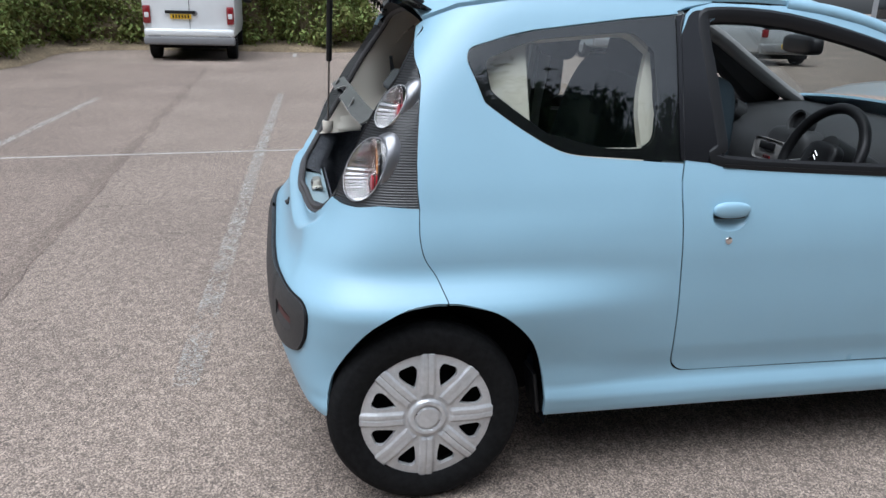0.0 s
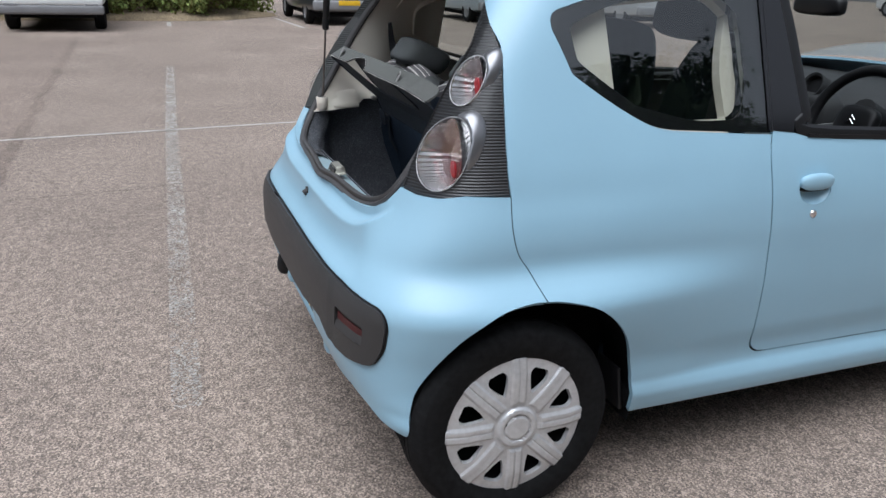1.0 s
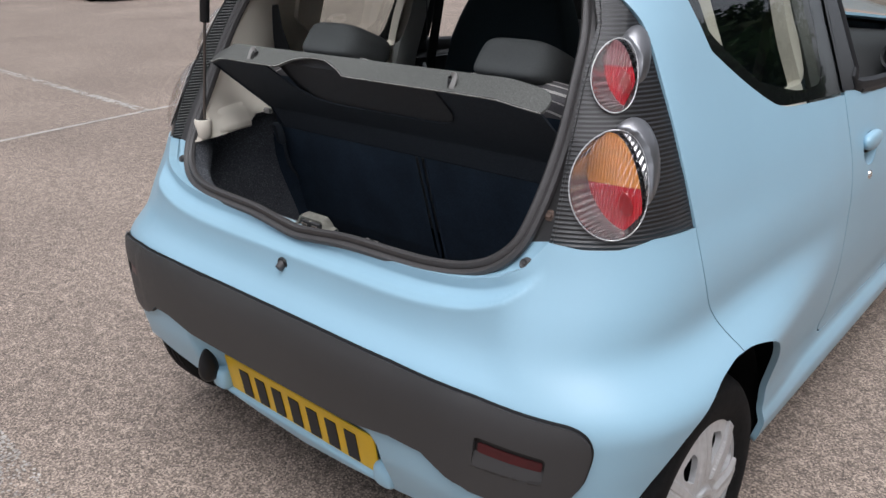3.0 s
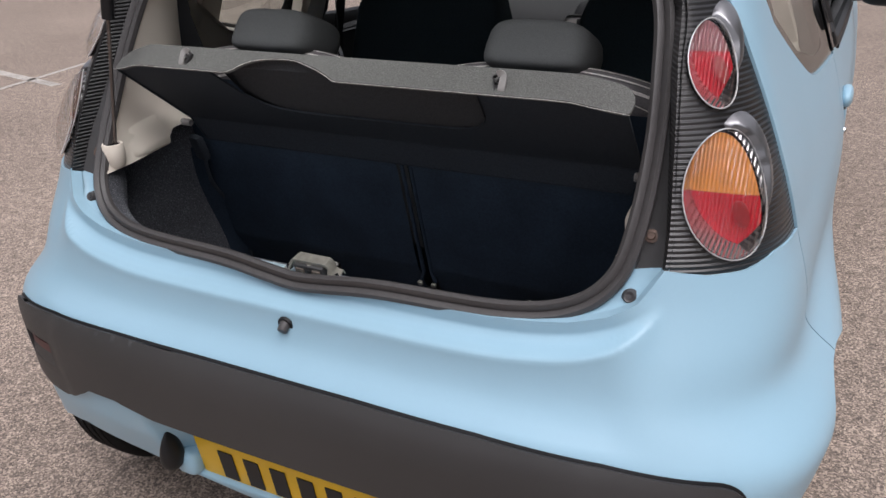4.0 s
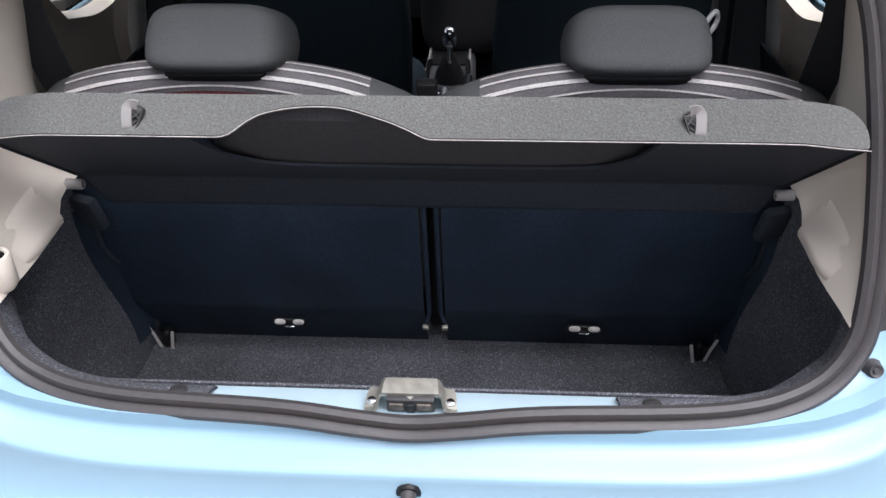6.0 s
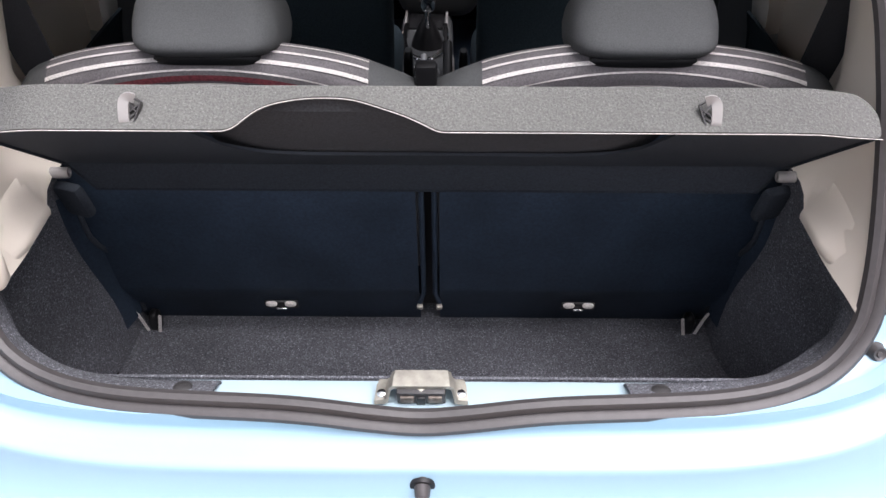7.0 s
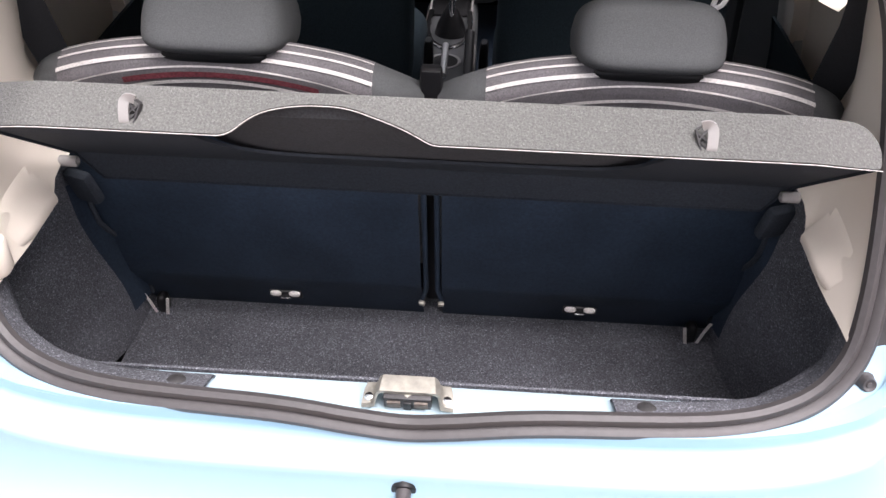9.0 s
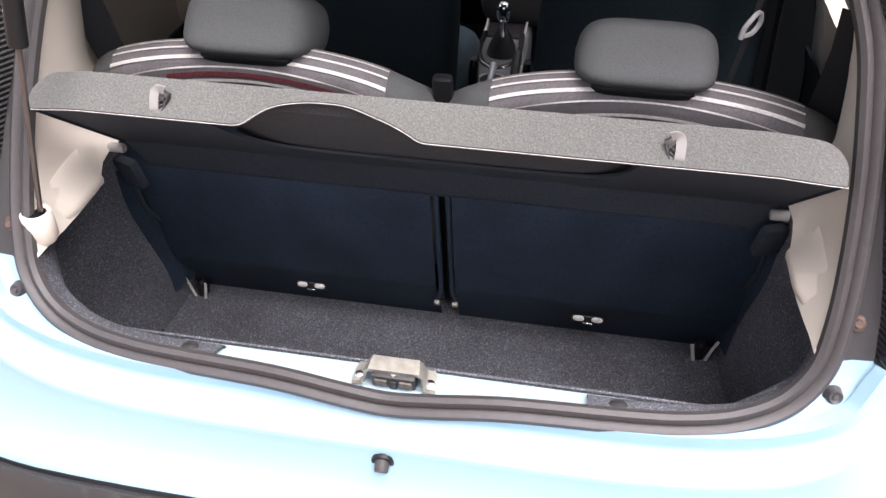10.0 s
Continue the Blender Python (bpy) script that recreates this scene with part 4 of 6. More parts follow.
# underside, arch liners, mud flaps
part("underbody", box(Matrix.Translation((0, 1.32, .235)), (1.06, 2.9, .05), .02), DARK, car, "dark underbody")
part("underbody_front", box(Matrix.Translation((0, 2.78, .4)), (1.1, .3, .3), .03), DARK, car)
for s in (-1, 1):
    part("sill_box", box(Matrix.Translation((s * .64, 1.17, .265)), (.22, 1.62, .07), .02), DARK, car)
    sheet("inner_side", [(at(.24, .66), .66), (at(.735, .66), .66), (at(.735, .885), .885), (at(.24, .895), .895)], DARK_CLOTH, car, "dark lining beside the rear seat", off=-.096, depth=.006, grid=.03, flip=s < 0)
    for y in (.045, 2.345):
        rows = [[Vector((s * (x - .03 * step(a, 2.2, 3.0) * (x > .7)), y + (.335 - .02 * step(a, 2.4, 3.1)) * math.cos(a), .29 + .345 * math.sin(a))) for a in np.linspace(-.25, math.pi + .15, 24)] for x in (.752, .74, .66, .60)]
        part("arch_liner", loft(rows), DARK, car, "black wheel arch liner")
        part("arch_back", box(Matrix.Translation((s * .602, y, .45)), (.02, .62, .40), .01), DARK, car)
    part("mud_flap", box(pose(s * .69, .345, .30, 8, 0, 0), (.10, .012, .13), .004), BLACK, car, "black mud flap")
    part("bumper_filler", box(Matrix.Translation((s * .42, -.24, .40)), (.30, .12, .22), .03), DARK, car)
part("bumper_filler", box(Matrix.Translation((0, -.215, .42)), (.9, .08, .3), .03), DARK, car)
part("exhaust_silencer", soft_box((-.15, -.18, .26), (.5, .2, .13), 3, 12), DARK, car)

# ---- inside the boot ----
carpet = thing("boot_carpet", "dark speckled felt carpet lining the boot", "carpet", at=(0, 0, .455))
bm = box(Matrix.Translation((0, .03, .447)), (1.10, .52, .016), .006)
part("floor_mat", bm, CARPET, carpet, "dark speckled boot mat")
part("rear_lining", loft([[Vector((x, y, z)) for x in np.linspace(-.53, .53, 20)] for y, z in ((-.201, .735), (-.198, .60), (-.185, .47), (-.16, .455))], thick=.004), CARPET, carpet)


def trim_line(y):
    """Lower edge of the side trim over the carpet."""
    return .864 + .014 * step(y, -.21, -.03) + .028 * step(y, -.044, -.028)


def crease(z):
    """Where the carpet turns round the wheel arch, front to back."""
    return .045 + .075 * step(z, .80, .50)


LEDGE_OUT = [(.25, -.285, .776), (.355, -.272, .778), (.43, -.262, .788), (.475, -.243, .808), (.504, -.220, .838), (.518, -.190, .885)]
LEDGE_IN = [(.25, -.223, .751), (.355, -.222, .752), (.43, -.212, .757), (.475, -.199, .770), (.508, -.184, .800), (.527, -.156, .862)]
REAR_END = spl([(.45, -.204), (.73, -.206), (.757, -.214), (.77, -.205), (.80, -.190), (.85, -.164), (.88, -.150)])
REAR_HALF = spl([(.45, .44), (.74, .445), (.757, .455), (.77, .491), (.80, .524), (.85, .543), (.88, .548)])
for s in (-1, 1):
    rows = []
    for t in np.linspace(0, 1, 20):
        row = []
        for g in np.linspace(0, 1, 34):
            zz = .452 + .42 * t
            y0, x0 = REAR_END(zz), REAR_HALF(zz)
            y = y0 + (.25 - y0) * g ** 1.25
            z = .452 + (trim_line(y) + .01 - .452) * t
            c = crease(z)
            x = .532 + .036 * step(y, c, c - .15) - .025 * step(z, .74, .87) * step(y, c, c - .1)
            x += (x0 - x) * step(y, y0 + .075, y0)
            row.append(Vector((s * x - .010, y, z)))
        rows.append(row)
    part("side_lining", loft(rows, thick=.004 * s), CARPET, carpet, "dark speckled side lining")
    outer, inner = curve_points(LEDGE_OUT, 6), curve_points(LEDGE_IN, 6)
    rows = []
    for k, d in ((0, 0), (.35, .001), (.75, .001), (.93, -.001), (1, -.006)):
        rows.append([Vector((s * v[0], v[1], v[2] + d)) for v in (a.lerp(b, k) for a, b in zip(outer, inner))])
    rows.append([Vector((s * (v[0] + .004), v[1] + .006, v[2] - .03)) for v in inner])
    part("ledge_lining", loft(rows, thick=.004), CARPET, carpet, "dark carpet over the sill's end")
    part("carpet_pin", lathe([(0, .003), (.010, .002), (.012, 0)], pose(s * .288, -.247, .767, -10, 0, 0), 20), TRIM, carpet)

# dark sheets for shade between carpet and seat back, each with a raised rib
for s in (-1, 1):
    rows = []
    rib = []
    for z in np.linspace(.83, .50, 12):
        c = crease(z) + .012
        r = max(c + .022, .026 + .15 * step(z, .86, .56) + .02 * (.86 - z))
        b = .043 + (1.01 - z) * .252
        rows.append([Vector((s * x - .010, y, z)) for x, y in ((.540, c - .02), (.531, c), (.526, c + .4 * (r - c)), (.520, r - .004), (.519, r + .003), (.530, r + .012), (.545, max(b, r) + .03))])
        rib.append(Vector((s * .518 - .010, r, z)))
    part("arch_shade", loft(rows), BOARD, carpet, "dark sheet for the carpet's shade beside the seat back")
    part("arch_rib", sweep(rib, ring(.0045, 8), up=(1, 0, 0)), UNDER, carpet, "raised dark rib beside the seat back")
    part("belt_catch", box(pose(s * .505 - .006, .052, .835, 14, 0, 20 * s), (.045, .02, .06), .008), UNDER, carpet, "dark seat catch cover")

# beige side trim of the boot
for s in (-1, 1):
    rows = []
    seal = [v for v in curve_points(SEAL, 10) if v[2] > .82]
    for t in np.linspace(0, 1, 24):
        z = .848 + (1.36 - .848) * t
        q = min(seal, key=lambda v: abs(v[2] - z))
        row = []
        for k in np.linspace(0, 1, 18):
            y = q[1] + .010 + (.30 - q[1]) * k
            w = step(y, -.02 + .10 * (1 - step(z, .88, 1.0)), .28)
            out = width(y, z) - .05
            x = (q[0] - .010 - .012 * math.sin(min(k * 4, 1) * math.pi) * 0) * (1 - w) + out * w
            zz = z + (trim_line(y) - .850) * (1 - t) ** 3
            x -= .010 * bell(zz, .885, .03) * step(y, -.2, -.12) * (1 - step(y, -.03, -.015)) 
            row.append(Vector((x * s, y, zz)))
        rows.append(row)
    part("boot_side_trim", loft(rows), BEIGE, car, "beige plastic side trim")
    part("trim_step", loft([[Vector((s * (.520 - d * (1 - .75 * step(y, -.10, -.185))), y, .872 + h + .012 * step(y, -.2, -.05))) for y in np.linspace(-.165, -.046, 14)] for d, h in ((-.01, .062), (.002, .055), (.010, .034), (.026, .010), (.0285, .003), (.0275, -.005), (.022, -.010), (-.01, -.012))], thick=.003), BEIGE, car, "raised ledge of the beige trim")
    sheet("window_surround", [(.80, .78), (at(.72, .78), .78), (at(.70, 1.38), 1.38), (.80, 1.38), (.66, 1.30), (.70, 1.1)], BEIGE, car, "beige window surround", off=-.05, depth=.03, flip=s < 0, grid=.02,
          holes=[[(.85, 1.25, .04), (1.02, 1.315), (at(.61, 1.343), 1.343, .04), (at(.675, 1.285), 1.285), (at(.675, 1.2), 1.2), (at(.675, 1.12), 1.12), (at(.66, 1.03), 1.03, .06), (at(.46, 1.03), 1.03, .06), (1.15, 1.075), (.99, 1.155)]])
    part("belt_strap", loft([[Vector((s * x, y, z)), Vector((s * (x - w), y + .02, z + .004))] for x, y, z, w in ((.545, .062, 1.17, .042), (.552, .074, 1.11, .042), (.556, .102, 1.03, .042), (.555, .13, .95, .042))], thick=.0015), WEBBING, car, "black seat belt")
part("strut_cup", lathe([(.0, -.003), (.0140, -.003), (.0150, .0003), (.0195, .0005), (.0210, -.002), (.0205, -.02), (.0195, -.040), (.014, -.048)], Matrix.Translation((-.511, -.178, .914)), 32), BEIGE, car, "beige cup at the strut's foot")
part("strut_socket", lathe([(.0, .0008), (.0125, .0008), (.0140, .0)], Matrix.Translation((-.511, -.178, .9118)), 24), DARK, car, "dark hole at the strut's foot")

# parcel shelf
shelf = thing("parcel_shelf", "grey felt parcel shelf tipped up on its pins", "parcel shelf", at=(0, -.01, .905))
TOPL, EDGE = (-.120, 1.1015), (-.1665, 1.0735)


def lip(a, b):
    k = step(abs(a), .40, .50)
    return Vector((a, EDGE[0] + (TOPL[0] - EDGE[0]) * b / .054 + .022 * k, EDGE[1] + (TOPL[1] - EDGE[1]) * b / .054 - .018 * k))


def dense(pts, n=12):
    """The rounded line with many points on its long runs."""
    line = fillet(pts)
    out = []
    for p, q in zip(line, line[1:]):
        k = n if (q - p).length > .05 else 1
        out += [p.lerp(q, i / k) for i in range(k)]
    return out + line[-1:]


lip_out = [(-.497, 0, .006), (-.199, 0, .012), (-.170, .030, .02), (-.125, .0405, .02), (-.075, .0405, .02), (-.012, .018, .02), (.020, 0, .008), (.497, 0, .006), (.500, .03, .02), (.482, .054, .02), (-.482, .054, .02), (-.500, .03, .02)]
sheet("shelf_lip", lip_out, FELT, shelf, "grey felt lip of the shelf", surf=lip, depth=.005, grid=.012)
edge_line = [lip(p[0], p[1] - .0005) for p in dense([(-.497, 0), (-.199, 0, .012), (-.170, .030, .02), (-.125, .0405, .02), (-.075, .0405, .02), (-.012, .018, .02), (.020, 0, .008), (.497, 0)])]
part("lip_piping", sweep([v + Vector((0, -.0022, -.0004)) for v in edge_line], ring(.00045, 6), up=(0, -1, 1)), STRIPE_W, shelf, "pale frayed edge")
BEND, LOW = (.020, .917), (.036, .866)


def fall(k):
    """The underside's line: down from the lip to its front flange."""
    a, b, t = ((EDGE[0] + .004, EDGE[1]), BEND, k / .8) if k < .8 else (BEND, LOW, (k - .8) / .2)
    return a[0] + (b[0] - a[0]) * t, a[1] + (b[1] - a[1]) * t


def under(a, b):
    """The underside at a across and b down its line, its tips drawn in."""
    k = min(max(b, 0), 1)
    y, z = fall(k)
    e = step(abs(a), .40, .50) * (1 - min(1, k / .8))
    return Vector((a * (1 - .016 * min(k / .8, 1) - .045 * max(0, k - .8) / .2), y + .022 * e, z - .018 * e))


def worn_recess(a, b):
    """The shallow hollow under the lip: deepest at the lip, running out below."""
    return under(a, b) + Vector((0, 1, -.05)) * (.040 * (1 - min(b / .5, 1)) ** 1.2 + .0015)


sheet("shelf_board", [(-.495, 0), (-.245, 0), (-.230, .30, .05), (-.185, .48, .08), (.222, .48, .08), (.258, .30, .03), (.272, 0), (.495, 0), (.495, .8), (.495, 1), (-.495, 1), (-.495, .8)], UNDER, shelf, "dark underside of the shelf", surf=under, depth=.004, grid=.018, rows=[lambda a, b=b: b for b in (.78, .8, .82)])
sheet("grip_recess", [(-.262, .0), (.29, .0), (.272, .34), (.24, .54), (-.20, .54), (-.246, .34)], WORN, shelf, "worn felt hollow under the lip", surf=worn_recess, depth=0, grid=.02)
sheet("recess_back", [(-.25, 0), (.075, 0), (.075, 1), (-.25, 1)], WORN, shelf, "", surf=lambda a, b: worn_recess(a, .0).lerp(lip(a, .050) + Vector((0, .004, -.004)), b), depth=0, grid=.05)
for s in (-1, 1):
    o = Matrix.Translation((s * .302, -.1485, 1.0855)) @ Matrix.Rotation(radians(-32), 4, "X") @ Matrix.Scale(.84, 4)
    hook = part("shelf_hook", sweep([o @ Vector((s * a, b, c)) for a, b, c in curve_points([(.008, .002, -.0175), (.009, -.006, -.014), (.0095, -.0075, .0), (.0085, -.0075, .0115), (.003, -.007, .016), (-.004, -.005, .0145)], 4)], [(-.0055, -.0012), (.0055, -.0012), (.0055, .0012), (-.0055, .0012)], up=(0, -1, 0)), PALE, shelf, "pale grey plastic string hook")
    for p, q in (((-.004, .0145), (-.0115, .010)), ((-.0115, .010), (-.003, -.015)), ((.003, .010), (-.007, -.003)), ((.003, -.003), (-.010, .007)), ((.004, -.012), (-.004, -.005))):
        part("hook_web", sweep([o @ Vector((s * p[0], -.003, p[1])), o @ Vector((s * q[0], -.003, q[1]))], [(-.003, -.0008), (.003, -.0008), (.003, .0008), (-.003, .0008)], up=(1, 0, .2)), TRIM, hook)
    part("pivot_pin", lathe([(.0035, .004), (.0045, .010), (.0065, .010), (.0078, .008), (.0078, -.014), (0, -.014)], Matrix.Translation((s * .489 - .004, .012, .906)) @ Matrix.Rotation(radians(-90 * s), 4, "Y"), 20), PALE, shelf, "pale grey pivot pin")

# ---- seats ----
def seat_top(x, xc, half):
    t = (x - xc) / half
    return 1.067 - .042 * t * t - .02 * abs(t) ** 6


def roll_profile(d, ztop):
    """Point d metres down the seat's rear from its crown: y and z."""
    r = .035
    if d < r * 1.4:
        a = d / r
        return .085 - r * math.sin(a) * 1.2, ztop - r * (1 - math.cos(a))
    y0, z0 = .085 - r * math.sin(1.4) * 1.2, ztop - r * (1 - math.cos(1.4))
    k = d - r * 1.4
    return y0 + k * .245, z0 - k * .97


def rear_seat(s):
    xc, half = s * .284, .275
    st = thing("rear_seat", "charcoal rear seat with arched striped cloth", "seat", "rear seats", at=(xc, .3, .45))
    xs = np.linspace(xc - half, xc + half, 27)
    ds = [-.10, -.06, -.03, 0, .012, .024, .036, .049, .07, .09, .12, .2, .3, .40]
    rows = []
    for x in xs:
        zt = seat_top(x, xc, half)
        e = step(abs(x - xc), half - .035, half)
        row = []
        for d in ds:
            if d < 0:
                y, z = .085 - d, zt + .55 * d - 2 * d * d
            else:
                y, z = roll_profile(d, zt)
            row.append(Vector((x, y + .03 * e, z - .01 * e)))
        rows.append(row)
    part("seat_back", loft(rows), VINYL, st, "charcoal cloth seat back")
    # striped cloth insert with woven bands
    cx = half - .065
    rows = []
    for x in np.linspace(xc - cx, xc + cx, 25):
        row = []
        for d in (-.02, 0, .012, .024, .036, .049, .06, .075, .095):
            y, z = roll_profile(d, seat_top(x, xc, half)) if d >= 0 else (.085 - d, seat_top(x, xc, half) + .55 * d)
            row.append(Vector((x, y - .0015, z + .0012)))
        rows.append(row)
    part("cloth_insert", loft(rows), CLOTH, st, "grey striped cloth")

    def band(d0, w, mat, x0=-cx, x1=cx, rise=0.0):
        rows = []
        for x in np.linspace(x0, x1, 33):
            row = []
            for d in (d0, d0 + w * .5, d0 + w):
                dd = d + rise * (x / cx) ** 2
                y, z = roll_profile(max(dd, 0), seat_top(xc + x, xc, half))
                row.append(Vector((xc + x, y - .0035, z + .002)))
            rows.append(row)
        part("stripe", loft(rows), mat, st, "pale woven stripe" if mat is STRIPE_W else "")
    band(.004, .0022, STRIPE_W)
    band(.016, .003, STRIPE_W)
    band(.029, .0052, STRIPE_W, rise=.002)
    band(.044, .0024, STRIPE_W, rise=.012)
    if s < 0:
        band(.053, .009, STRIPE_R, -.12, .14, .018)
    band(.066, .0055, STRIPE_W, rise=.02)
    # hard board behind, with its hinge plates
    y0, z0 = roll_profile(.075, seat_top(xc, xc, half))
    rows = [[Vector((x, y0 + .005 + (1.01 - z) * .252, z)) for x in np.linspace(xc - .266, xc + .266, 21)] for z in (1.0, .9, .8, .7, .62, .595, .585, .575, .55, .5, .452)]
    rows = [[v + Vector((0, -.018 + .30 * max(0, .585 - v[2]), 0)) for v in r] for r in rows]
    board = part("back_board", loft(rows), BOARD, st, "dark navy seat back board")
    yb = .160
    for d in (-.017, .017):
        part("hinge_cap", soft_box((xc - s * .02 + d, yb - .010, .546), (.021, .008, .011), 2.5, 8), STRIPE_W, board, "bright hinge cap")
    part("hinge_plate", box(pose(xc - s * .02, yb - .005, .541, 14, 0, 0), (.06, .006, .02), .003), BLACK, board)
    part("hinge_pin", box(pose(xc - s * .02, yb - .010, .536, 14, 0, 0), (.018, .004, .003), .001), CHROME, board)
    def head(v):
        k = v[2] / .05
        return Vector((v[0] * (1 - .10 * step(k, -.1, 1.0)), v[1] - .012 * k * k + .012 * k, v[2]))
    part("head_restraint", soft_box((s * .279, .118, 1.0780), (.190, .165, .092), 4.2, 20, shape=head, m=Matrix.Rotation(radians(-22), 4, "X")), VINYL, st, "charcoal head restraint")
    part("restraint_collar", soft_box((s * .279, .058, 1.054), (.14, .03, .016), 4, 10), BLACK, st)
    part("seat_cushion", soft_box((xc, .50, .50), (.50, .48, .18), 5, 16), DARK_CLOTH, st, "dark seat cushion")
    return st


for s in (-1, 1):
    rear_seat(s)
part("seat_gap", box(pose(0, .16, .76, 14, 0, 0), (.03, .02, .56), .006), BLACK, car)
for s in (-1, 1):
    part("gap_rib", sweep([Vector((s * .010, .072, .90)), Vector((s * .010, .155, .57)), Vector((s * .018, .156, .545))], ring(.0045, 8), up=(1, 0, 0)), BOARD, car)
    part("catch", box(pose(s * .017, .148, .543, 20, 0, 10 * s), (.011, .008, .010), .002), ZINC, car, "bright catch")
    xl = .482 if s > 0 else -.515
    part("loop_bracket", soft_box((xl, .188, .470), (.020, .03, .046), 3, 12), BLACK, car, "black load loop bracket")
    for d, h in ((-.020, .0), (.020, .014)):
        part("load_loop", sweep([Vector((xl + d * s * .5, .172, .454 + h * .3)), Vector((xl + d * s * .8, .168, .478 + h)), Vector((xl + d * s * 1.1, .164, .503 + h))], [(-.0032, -.001), (.0032, -.001), (.0022, .001), (-.0022, .001)], up=(0, 1, 0)), STRIPE_W, car, "bright load loop")


def front_seat(s):
    st = thing("front_seat", "dark cloth front seat with tall back", "seat", "front seats", at=(s * .345, .95, .42))
    lean = Matrix.Rotation(radians(-14), 4, "X")

    def back(v):
        k = (v[2] + .33) / .66
        return Vector((v[0] * (1 - .25 * step(k, .6, 1.05)), v[1] + .02 * math.cos(v[0] * 6), v[2]))
    part("backrest", soft_box((s * .345, .86, .84), (.50, .17, .74), 5, 22, m=lean, shape=back), DARK_CLOTH, st, "dark cloth backrest")
    part("seat_headrest", soft_box((s * .345, .73, 1.27), (.27, .10, .17), 4, 16, m=lean), DARK_CLOTH, st, "dark cloth headrest")
    part("cushion", soft_box((s * .345, 1.17, .50), (.50, .55, .18), 5, 16), DARK_CLOTH, st, "dark cloth cushion")
    part("seat_rail", box(Matrix.Translation((s * .345, 1.1, .36)), (.36, .4, .12), .02), BLACK, st)
    return st


for s in (-1, 1):
    front_seat(s)

# ---- cabin ----
part("cabin_floor", box(Matrix.Translation((0, 1.2, .29)), (1.2, 1.75, .05), .01), BOARD, car, "dark cabin carpet")
for s in (-1, 1):
    sheet("door_lining", [(at(.76, .45), .45), (at(1.93, .40), .40), (at(1.93, .92), .92), (at(.80, .96), .96)], DASH, car, "dark door lining", off=-.06, depth=.01, grid=.04, flip=s < 0)
    part("door_cap", sweep([skin(at(y, .935), .935) - Vector((.03, 0, 0)) for y in (.8, 1.2, 1.6, 1.9)] if s > 0 else [Vector((-v[0], v[1], v[2])) for v in (skin(at(y, .935), .935) - Vector((.03, 0, 0)) for y in (.8, 1.2, 1.6, 1.9))], ring(.022, 10, .012), up=(0, 0, 1)), DASH, car, "dark inner door cap")
    part("cabin_pillar", sweep([Vector((s * (skin(at(.74, z), z)[0] - .045), .74 + .0 * z, z)) for z in (.45, .7, .95, 1.1, 1.25, 1.37)], ring(.035, 10, .05), up=(0, 1, 0)), LIGHT_TRIM, car, "light grey door pillar trim")
    part("front_belt", loft([[Vector((s * x, y, z)), Vector((s * x, y + .045, z))] for x, y, z in ((.55, .78, 1.28), (.60, .75, .95), (.62, .74, .6))], thick=.0015), WEBBING, car, "black front seat belt")
    part("belt_buckle", soft_box((s * .07, .98, .60), (.025, .05, .13), 4, 8), BLACK, car)
dash_prof = [(1.62, .62), (1.58, .74), (1.60, .86), (1.66, .93), (1.80, .965), (1.95, .985), (2.10, .985), (2.12, .80), (2.1, .5)]
part("dashboard", loft([[Vector((x, y + .05 * (1 - (x / .68) ** 2) * 0 + .09 * (x / .68) ** 2 * (y < 1.75), z)) for x in np.linspace(-.69, .69, 19)] for y, z in dash_prof], thick=.01), DASH, car, "grey plastic dashboard")
part("centre_console", soft_box((0, 1.60, .74), (.27, .13, .44), 5, 16), DASH, car, "grey centre console")
part("stack_panel", box(pose(-.05, 1.525, .865, -8, 0, 0), (.19, .016, .085), .02, 4), PALE, car, "pale radio panel")
part("display", box(pose(-.05, 1.513, .882, -8, 0, 0), (.10, .006, .030), .004, 2), BLACK, car)
part("hazard_switch", box(pose(-.045, 1.512, .838, -8, 0, 0), (.045, .006, .014), .003, 2), RED, car, "red hazard switch")
heater = part("heater_panel", soft_box((-.085, 1.515, .775), (.105, .04, .072), 4, 14), PALE, car, "silver grey heater control panel")
for x, r in ((-.108, .017), (-.068, .013)):
    part("heater_knob", lathe([(0, .016), (r * .85, .015), (r, .010), (r * 1.05, -.006)], Matrix.Translation((x, 1.494, .778)) @ Matrix.Rotation(radians(84), 4, "X"), 24), PALE, heater, "round heater knob")
part("tunnel_console", soft_box((-.035, 1.27, .435), (.165, .80, .19), 7, 18), CONSOLE, car, "dark grey tunnel console")
part("console_tray", box(Matrix.Translation((-.037, 1.535, .531)), (.112, .20, .012), .005), BLACK, car, "dark tray ahead of the gear lever")
for s in (-1, 1):
    part("console_edge", sweep([Vector((-.037 + s * .064, 1.66, .55)), Vector((-.037 + s * .064, 1.50, .540)), Vector((-.037 + s * .064, 1.42, .5345))], ring(.004, 8, .003), up=(0, 0, 1)), PALE, car, "pale edge of the console tray")
part("cup_ring", lathe([(.036, .0005), (.040, .004), (.044, .003), (.045, -.004)], Matrix.Translation((-.036, 1.13, .5305)), 28), GREY_TRIM, car, "grey ring of the cup well")
part("cup_well", lathe([(.0, -.001), (.034, .0), (.036, .002), (.037, -.002)], Matrix.Translation((-.036, 1.13, .5305)), 28), BLACK, car, "dark cup well")
for s in (-1, 1):
    part("console_buckle", soft_box((-.037 + s * .079, 1.15, .535), (.014, .10, .055), 3, 12), PALE, car, "pale buckle cover")
